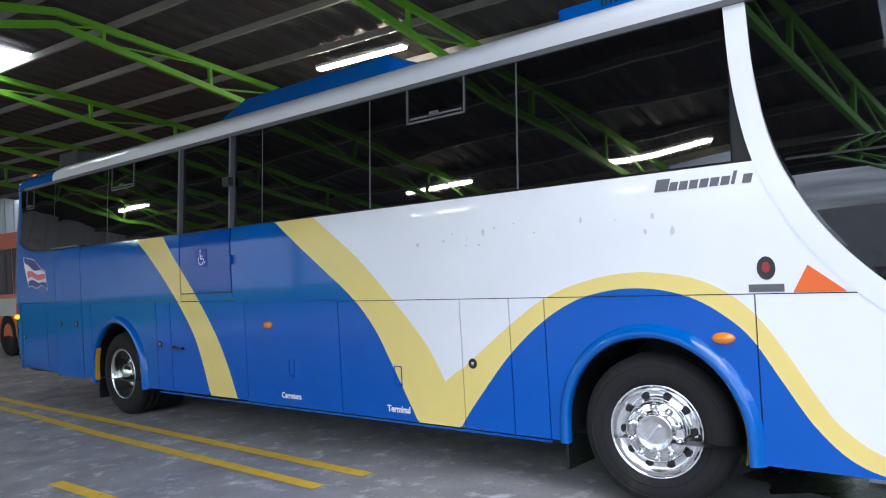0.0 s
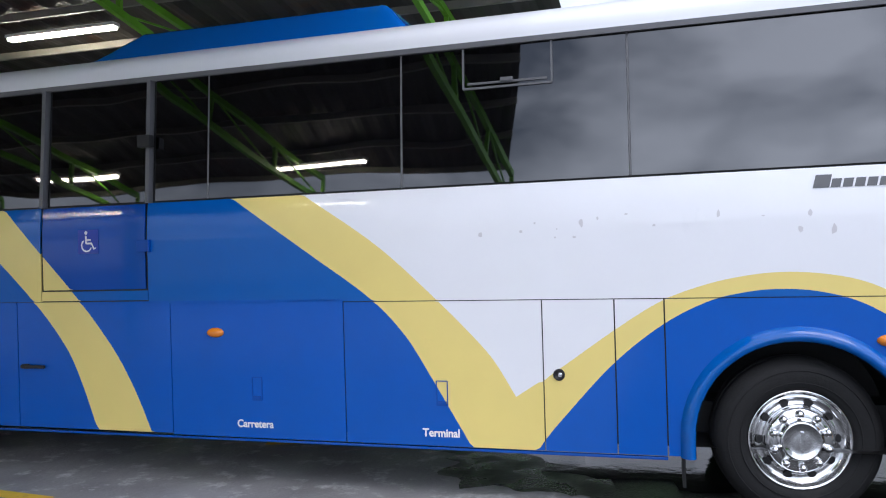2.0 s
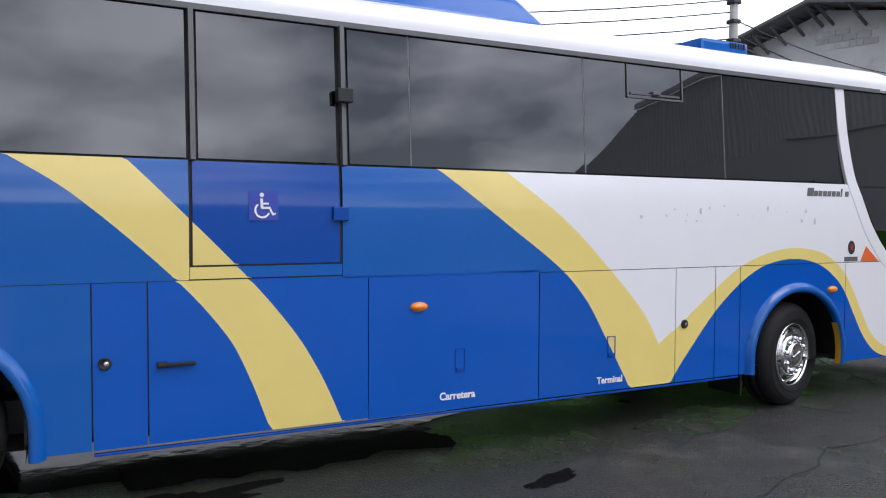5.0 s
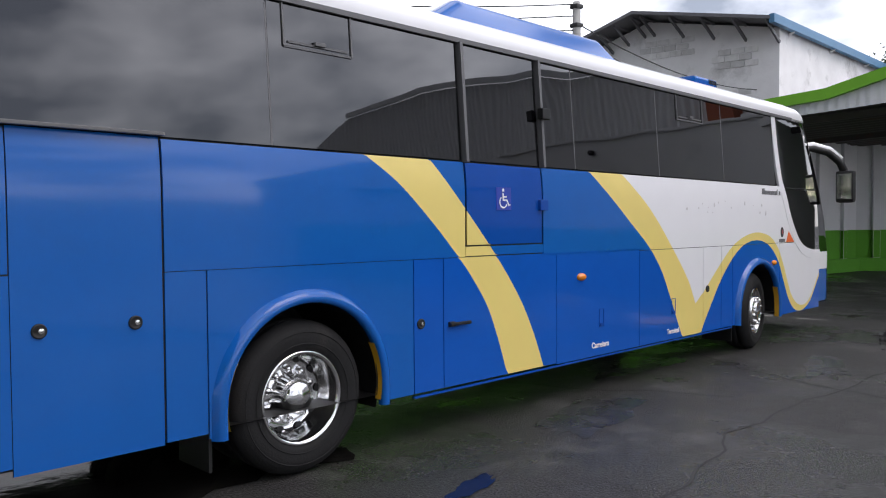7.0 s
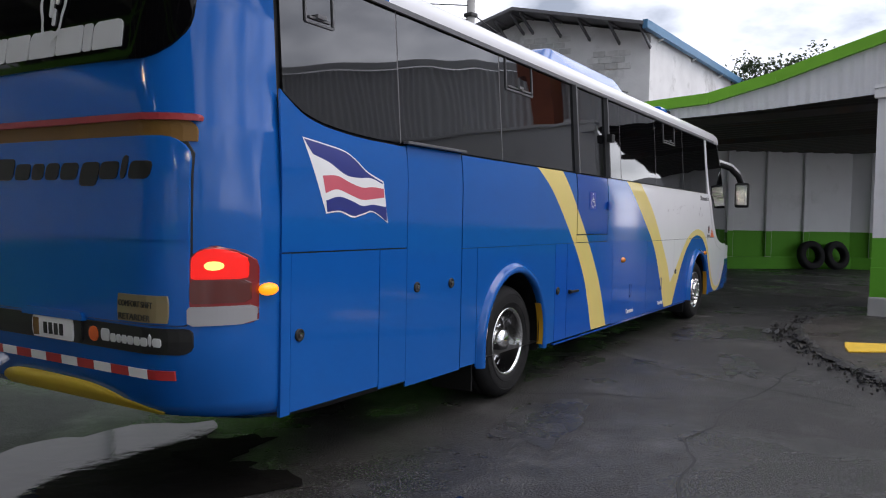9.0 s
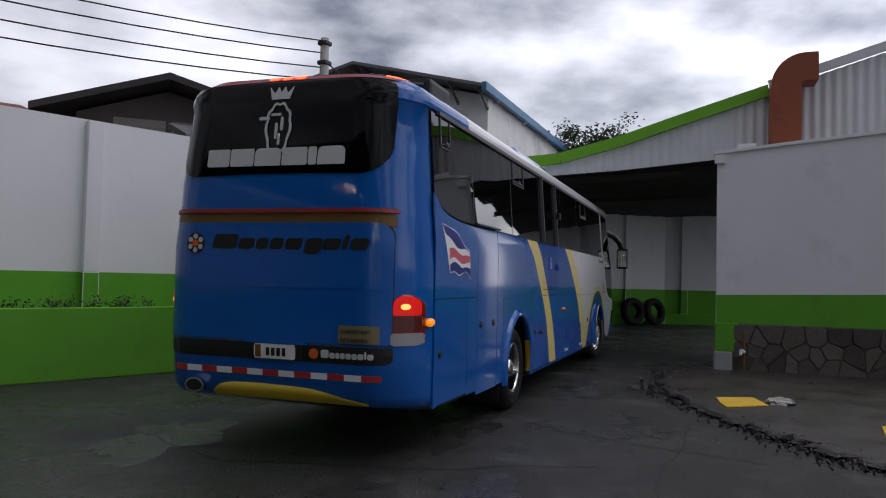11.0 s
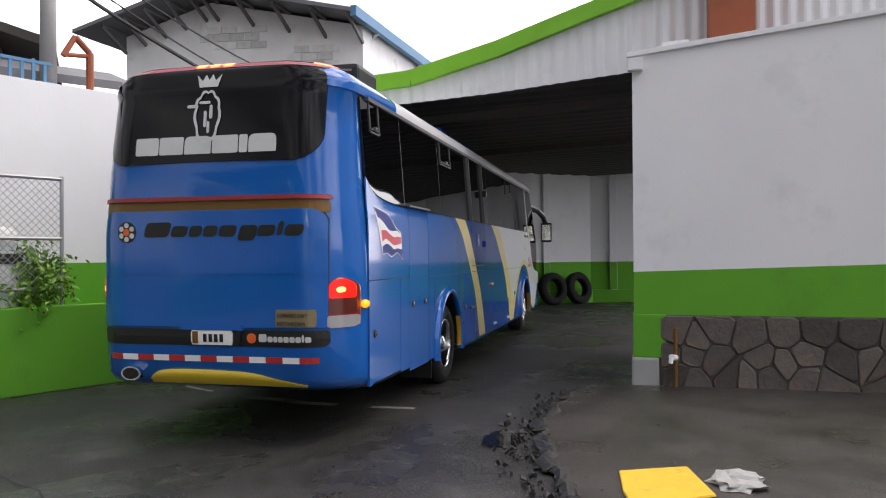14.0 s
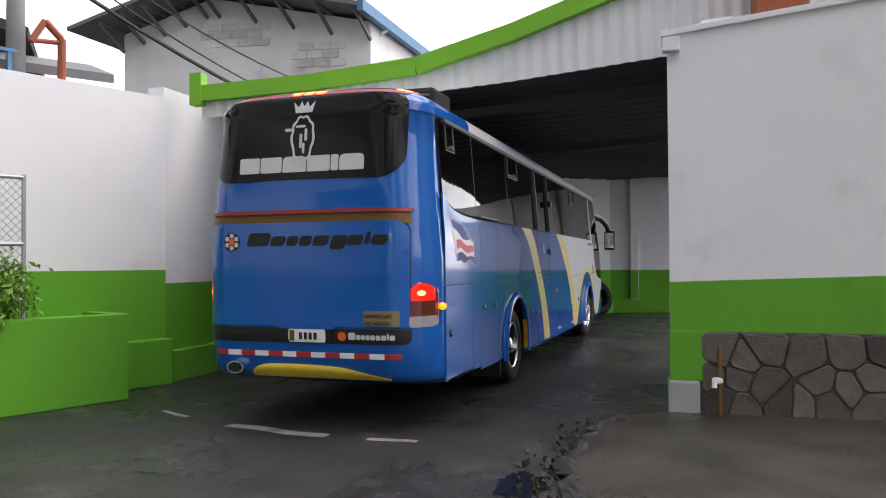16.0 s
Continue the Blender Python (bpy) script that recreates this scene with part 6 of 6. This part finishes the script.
# ---- houses behind the left wall ----
def house(a, b, depth, h, rise, wall_m, roof_m, label):
    a, b = Vector((*a, 0)), Vector((*b, 0))
    d = (b - a).normalized()
    hs = thing("house", label, "house")
    m = Matrix.Translation(a) @ d.to_track_quat("X", "Z").to_matrix().to_4x4()
    ln = (b - a).length
    part("wall", add_box(bmesh.new(), 0, ln, 0, depth, 0, h, 0, m), wall_m, hs)
    bm = bmesh.new()
    q = [m @ Vector(v) for v in ((-0.5, -0.8, h - 0.1), (ln + 0.5, -0.8, h - 0.1), (ln + 0.5, depth * 0.5, h + rise), (-0.5, depth * 0.5, h + rise))]
    f = bm.faces.new([bm.verts.new(v) for v in q])
    ret = bmesh.ops.extrude_face_region(bm, geom=[f])
    for v in [g for g in ret["geom"] if isinstance(g, bmesh.types.BMVert)]:
        v.co.z += 0.12
    part("roof", bm, roof_m, hs)
    for k in range(3):
        u = ln * (k + 0.5) / 3
        wn_ = part("window", add_box(bmesh.new(), u - 0.5, u + 0.5, -0.03, 0.05, h - 1.3, h - 0.5, 0.0, m), HOUSE_DK, hs)
        part("sill", add_box(bmesh.new(), u - 0.55, u + 0.55, -0.08, 0.0, h - 1.36, h - 1.3, 0.0, m), wall_m, wn_)
    return hs


def gable_house(a, b, za, zt, depth, label):
    """A dark gable end with pale wall panels and a red fascia below."""
    a, b = Vector((*a, 0)), Vector((*b, 0))
    d = (b - a).normalized()
    ln = (b - a).length
    m = Matrix.Translation(a) @ d.to_track_quat("X", "Z").to_matrix().to_4x4()
    hs = thing("house", label, "house")
    bm = bmesh.new()
    f0 = [(0, 0), (ln, 0), (ln, za), (ln * 0.45, zt), (0, za)]
    v0, v1 = [bm.verts.new(m @ Vector((x, 0, z))) for x, z in f0], [bm.verts.new(m @ Vector((x, depth, z))) for x, z in f0]
    bm.faces.new(v0)
    bm.faces.new(v1[::-1])
    for k in range(5):
        j = (k + 1) % 5
        bm.faces.new((v0[k], v1[k], v1[j], v0[j]))
    bmesh.ops.recalc_face_normals(bm, faces=bm.faces)
    part("wall", bm, HOUSE_DK, hs)
    for x0, z0 in ((0, za), (ln, za)):
        bm = bmesh.new()
        out = (Vector((x0, 0, z0)) - Vector((ln * 0.45, 0, zt))).normalized() * 0.8
        p = [Vector((x0, -0.9, z0)) + out, Vector((ln * 0.45, -0.9, zt)), Vector((ln * 0.45, depth, zt)), Vector((x0, depth, z0)) + out]
        f = bm.faces.new([bm.verts.new(m @ (v + Vector((0, 0, 0.06)))) for v in p])
        ret = bmesh.ops.extrude_face_region(bm, geom=[f])
        for v in [g for g in ret["geom"] if isinstance(g, bmesh.types.BMVert)]:
            v.co.z += 0.14
        part("roof_slope", bm, DARKROOF, hs, "dark stained roof")
    for k, (u0, u1) in enumerate(((0.18, 0.44), (0.47, 0.8))):
        pn = part("wall_panel", add_box(bmesh.new(), ln * u0, ln * u1, -0.03, 0.02, za - 0.75, za - 0.05, 0.0, m), PANEL, hs, "pale louvred wall panel")
        for q in range(4):
            part("slat", add_box(bmesh.new(), ln * u0, ln * u1, -0.05, -0.03, za - 0.7 + 0.16 * q, za - 0.66 + 0.16 * q, 0.0, m), PANEL, pn)
    part("fascia", add_box(bmesh.new(), ln * 0.1, ln * 0.85, -1.2, -1.1, za - 1.6, za - 1.15, 0.0, m), RUST, hs, "dull red fascia board")
    part("lean_to_roof", add_box(bmesh.new(), ln * 0.1, ln * 0.85, -1.1, 0, za - 1.3, za - 1.2, 0.0, m), DARKROOF, hs)
    return hs


DARKROOF = mat("dark_roof", (0.05, 0.042, 0.04), 0.8, var=0.3)
PANEL = mat("pale_panel", (0.36, 0.34, 0.31), 0.8, var=0.12)
gable_house((10.1, 17.2), (13.1, 14.6), 4.8, 5.4, 5, "dark gabled house with pale panels and a red fascia")
house((4.9, 19.1), (8.8, 17.4), 4, 4.4, 0.56, HOUSE_DK, RUST, "dark house with a rust-red roof edge")
house((10.8, 14.4), (13.36, 13.15), 0.8, 4.07, 0.28, BLOCKWHITE, ZINC, "low whitewashed outbuilding with a zinc roof")

# utility pole and wires
pole = thing("utility_pole", "grey concrete utility pole with a blue painted foot", "pole", pose(12.3, 12.55, 0))
bm = bmesh.new()
add_rod(bm, (0, 0, 3.9), (0, 0, 6.35), 0.11, 12, 0.085)
part("shaft", bm, POLECON, pole, smooth=True)
bm = bmesh.new()
add_rod(bm, (0, 0, 0), (0, 0, 3.9), 0.12, 12, 0.11)
part("painted_foot", bm, BLUEEDGE, pole, smooth=True)
for z in (5.4, 5.8, 6.2):
    part("insulator", box(-0.11, 0.11, -0.11, 0.11, z, z + 0.09, 0.03), DARKMETAL, pole)
for k, (dz, b) in enumerate([(5.5, (-4.8, 18.2, 5.6)), (5.75, (-4.8, 18.2, 5.9)), (6.05, (-4.8, 18.2, 6.2)), (6.3, (-4.8, 18.6, 6.55)), (5.4, (27, 14.5, 5.0)), (5.6, (27, 14.5, 5.2)), (5.9, (26, 15, 6.3))]):
    a, b = Vector((12.3, 12.55, dz)), Vector(b)
    bm = bmesh.new()
    pts = [a.lerp(b, i / 14) - Vector((0, 0, 0.6 * (1 - (2 * i / 14 - 1) ** 2))) for i in range(15)]
    add_tube(bm, pts, 0.014 if k != 4 else 0.03, 5)
    tagged(finish(bm, "overhead_wire", CABLE), "black overhead wire strung from the pole", "wire")

# wall-top bracket and wire fence in the planter
arm = thing("bracket_post", "rusty bent pipe bracket standing above the wall", "bracket", PM @ Matrix.Translation((PL - 0.35, 0.95, 3.6)))
bm = bmesh.new()
add_rod(bm, (0, 0, 0), (0, 0, 0.72), 0.05, 10)
part("post", bm, DUCT, arm)
bm = bmesh.new()
add_rod(bm, (0, 0, 0.72), (-0.2, 0, 0.9), 0.045, 8)
add_rod(bm, (-0.2, 0, 0.9), (-0.36, 0, 0.62), 0.04, 8)
add_rod(bm, (0.02, 0, 0.68), (-0.34, 0, 0.64), 0.03, 8)
part("brace", bm, DUCT, arm)
rail = thing("wall_railing", "short grey-blue steel railing on top of the white wall", "railing", PM @ Matrix.Translation((8.2, 0.92, 3.80)))
part("top_rail", box(0, 1.95, -0.02, 0.02, 0.24, 0.28), BLUEEDGE, rail)
for k in range(14):
    part("baluster", box(0.03 + k * 0.14, 0.07 + k * 0.14, -0.015, 0.015, -0.01, 0.30 if k % 4 == 0 else 0.24), BLUEEDGE, rail)
tank = thing("water_tank", "white domed plastic tank behind the wire fence", "tank", PM @ Matrix.Translation((9.35, 0.5, 0.9)))
tb = bmesh.new()
prof = [(0.0, 0.0), (0.2, 0.0), (0.22, 0.03), (0.22, 0.85), (0.2, 0.95), (0.12, 1.03), (0.0, 1.05)]
tr_ = []
for r, z in prof:
    tr_.append([tb.verts.new((r * math.cos(a * math.pi / 12), r * math.sin(a * math.pi / 12), z)) for a in range(24)])
for r0, r1 in zip(tr_, tr_[1:]):
    for a in range(24):
        tb.faces.new((r0[a], r0[(a + 1) % 24], r1[(a + 1) % 24], r1[a]))
bmesh.ops.remove_doubles(tb, verts=tb.verts, dist=0.0005)
bmesh.ops.recalc_face_normals(tb, faces=tb.faces)
part("body", tb, PLAIN_WHITE, tank, smooth=True)
part("strap", box(-0.17, 0.17, -0.235, -0.2, 0.6, 0.72), DARKMETAL, tank)
fence = thing("wire_fence", "galvanised chain-link panel standing in the planter", "fence", PM @ Matrix.Translation((8.8, 0.22, 0)))
bm = bmesh.new()
for a, b in (((0, 0, 0.9), (0, 0, 2.55)), ((1.15, 0, 0.9), (1.15, 0, 2.55)), ((0, 0, 2.52), (1.15, 0, 2.52)), ((0, 0, 1.2), (1.15, 0, 1.2)), ((0, 0, 1.8), (1.15, 0, 1.8))):
    add_rod(bm, a, b, 0.024, 8)
part("frame", bm, GALV, fence)
bm = bmesh.new()
for k in range(-14, 13):
    for s in (1, -1):
        x0 = k * 0.09 if s > 0 else 1.15 - k * 0.09
        a, b = Vector((x0, 0, 1.2)), Vector((x0 + s * 1.32, 0, 2.52))
        lo, hi = 0.0, 1.0
        if s > 0:
            lo, hi = max(0, (0 - a.x) / 1.32), min(1, (1.15 - a.x) / 1.32)
        else:
            lo, hi = max(0, (a.x - 1.15) / 1.32), min(1, a.x / 1.32)
        if hi - lo > 0.02:
            add_rod(bm, a.lerp(b, lo), a.lerp(b, hi), 0.004, 4)
part("mesh", bm, GALV, fence, "chain-link mesh")


# tree beyond the roofs
def tree(x, y, h, r, seed):
    ob = thing("tree", "dark leafy tree rising behind the roofs", "tree", pose(x, y, 0))
    bm = bmesh.new()
    add_rod(bm, (0, 0, 0), (0.2, 0.1, h * 0.7), 0.3, 10, 0.14)
    rnd = random.Random(seed)
    tips = []
    for k in range(9):
        a = k * 2.4
        t = Vector((math.cos(a) * r * rnd.uniform(0.4, 0.8), math.sin(a) * r * rnd.uniform(0.4, 0.8), h * rnd.uniform(0.72, 0.95)))
        add_rod(bm, (0.1, 0.05, h * rnd.uniform(0.45, 0.68)), t, 0.1, 6, 0.03)
        tips.append(t)
    part("trunk", bm, BARK, ob)
    verts, faces = [], []
    for t in tips:
        for c in range(12):
            cc = t + Vector((rnd.gauss(0, 0.7), rnd.gauss(0, 0.7), rnd.gauss(0, 0.4)))
            for _ in range(40):
                p = cc + Vector((rnd.gauss(0, 0.28), rnd.gauss(0, 0.28), rnd.gauss(0, 0.16)))
                q = Euler((rnd.uniform(-1, 1), rnd.uniform(-1, 1), rnd.uniform(0, 6))).to_matrix()
                i = len(verts)
                for v in ((-0.1, 0, 0), (0, -0.05, 0.02), (0.1, 0, 0), (0, 0.05, 0.02)):
                    verts.append(p + q @ Vector(v))
                faces.append((i, i + 1, i + 2, i + 3))
    me = bpy.data.meshes.new("crown")
    me.from_pydata(verts, [], faces)
    me.materials.append(LEAF_DK)
    cr = new("crown", me)
    cr.parent = ob
    return ob


tree(34.5, 14.6, 8.9, 1.7, 3)


# tyres leaning on the passage wall
def loose_tyre(m):
    ob = thing("tyre", "worn black truck tyre leaning on the passage wall", "tyre", m, group="tyres by the wall")
    bm = bmesh.new()
    add_lathe(bm, [(0.28, -0.12), (0.34, -0.14), (0.45, -0.13), (0.5, -0.09), (0.5, 0.09), (0.45, 0.13), (0.34, 0.14), (0.28, 0.12)], 32, closed=True)
    part("carcass", bm, RUBBER, ob, smooth=True)
    return ob


t1 = loose_tyre(pose(28.2, 10.35, 0.5, -10, 0, -35))
copy_thing(t1, pose(29.0, 9.75, 0.5, -12, 0, -30))


# parked orange coach inside the shed
def parked_coach():
    ob = thing("parked_bus", "orange and pale coach with a green sweep parked in the shed", "bus", pose(-11.9, 8.2, 0, 0, 0, -5))
    bm = add_box(bmesh.new(), -9, 0, 0, 2.4, 0.35, 2.9, 0.14)
    part("body", bm, BUSORANGE, ob, smooth=False)
    part("pale_band", box(-8.8, -0.1, -0.012, 0.0, 0.95, 1.35), BUSCREAM, ob)
    for k in range(8):
        part("window_pane", box(-8.7 + k * 1.08, -7.7 + k * 1.08, -0.012, 0.01, 1.45, 2.5, 0.0), GLASS, ob)
    part("end_window", box(-0.01, 0.014, 0.25, 2.15, 1.7, 2.6), GLASS, ob)
    bm = bmesh.new()
    prev = None
    for i in range(16):
        u = i / 15
        x, z = -4.5 + 4.4 * u, 1.75 - 1.1 * u ** 1.6
        cur = [bm.verts.new((x, -0.02, z)), bm.verts.new((x, -0.02, z - 0.28))]
        if prev:
            bm.faces.new((prev[0], prev[1], cur[1], cur[0]))
        prev = cur
    part("green_sweep", bm, BUSGREEN, ob)
    for x in (-1.6, -7.0):
        bm = bmesh.new()
        add_lathe(bm, [(0.0, -0.02), (0.25, -0.01), (0.28, -0.03), (0.48, -0.02), (0.5, 0.02), (0.5, 0.25), (0.0, 0.25)], 28, centre=(x, 0.02, 0.5))
        part("wheel", bm, RUBBER, ob, smooth=True)
    return ob


parked_coach()

# ---- behind the camera: neighbouring buildings that show in the glass ----
far = finish(box(-40, 40, -40.4, -40, 0, 4.2), "boundary_wall", BLOCKWHITE)
tagged(far, "plain far boundary wall of the yard", "wall", kind="structure")

# ---- stones set in the base of the right wall ----
def stones():
    """Uneven rubble stones: cells round scattered seeds, set a finger's width apart, with worn corners."""
    rnd = random.Random(21)
    wide, high = 9.4, 0.855
    seeds = [Vector((0.32 + wide * (i + rnd.uniform(0.1, 0.9)) / 34, high * (j + rnd.uniform(0.15, 0.85)) / 3.4)) for i in range(34) for j in range(3) if rnd.random() > 0.12]
    for p in seeds:
        cell = [Vector(q) for q in ((0.30, 0.0), (0.30 + wide, 0.0), (0.30 + wide, high), (0.30, high))]
        for q in seeds:
            if q is p or (q - p).length > 1.2:
                continue
            d = (q - p).normalized()
            lim = d.dot((p + q) / 2) - 0.007
            cut = []
            for k, a in enumerate(cell):
                b = cell[(k + 1) % len(cell)]
                da, db = d.dot(a) - lim, d.dot(b) - lim
                if da <= 0:
                    cut.append(a)
                if da * db < 0:
                    cut.append(a.lerp(b, da / (da - db)))
            cell = cut
        if len(cell) < 3:
            continue
        for _ in range(1):
            cell = [c for k, a in enumerate(cell) for c in (a.lerp(cell[(k + 1) % len(cell)], 0.14), a.lerp(cell[(k + 1) % len(cell)], 0.86))]
        mid = sum(cell, Vector((0, 0))) / len(cell)
        bm = bmesh.new()
        out = rnd.uniform(0.012, 0.034)
        rings = [[bm.verts.new(((c.x - mid.x) * f, y + (rnd.uniform(-0.006, 0.006) if y < -0.01 else 0), (c.y - mid.y) * f)) for c in cell] for f, y in ((1.0, 0.02), (0.99, -out * 0.4), (0.92, -out * 0.75))]
        for r0, r1 in zip(rings, rings[1:]):
            for k in range(len(cell)):
                j = (k + 1) % len(cell)
                bm.faces.new((r0[k], r0[j], r1[j], r1[k]))
        bm.faces.new(rings[-1])
        bmesh.ops.recalc_face_normals(bm, faces=bm.faces)
        ob = finish(bm, "stone", STONE, wall_r)
        ob.matrix_basis = WM @ Matrix.Translation((mid.x, -0.004, mid.y))


stones()


# ---- what moves ----
def motions():
    walk(coach, [(r[0], pose(r[1], r[2], 0, 0, 0, r[3])) for r in BUS_ROWS])
    ts = [0.2 * i for i in range(81)]
    bt = [r[0] for r in BUS_ROWS]
    bx, by = np.interp(ts, bt, [r[1] for r in BUS_ROWS]), np.interp(ts, bt, [r[2] for r in BUS_ROWS])
    run = np.concatenate([[0.0], np.cumsum(np.hypot(np.diff(bx), np.diff(by)))])
    steer_t, steer_d = (0.0, 1.5, 3.0, 5.0, 7.0, 9.0, 11.0, 12.5, 14.0, 16.0), (9, 9, 3, 11, 9, -2, -8, 4, 2, -8)
    for wheel, x, y, side in coach_wheels:
        rows = []
        for t, s in zip(ts, run):
            steer = float(np.interp(t, steer_t, steer_d)) if x > -1 else 0.0
            radius = FRONT_R if x > -1 else WHEEL_R
            turn = math.degrees(s / radius) * side
            rows.append((t, pose(x, y, radius, 0, 0, steer + (0 if side > 0 else 180)) @ pose(0, 0, 0, 0, turn, 0)))
        walk(wheel, rows)


motions()
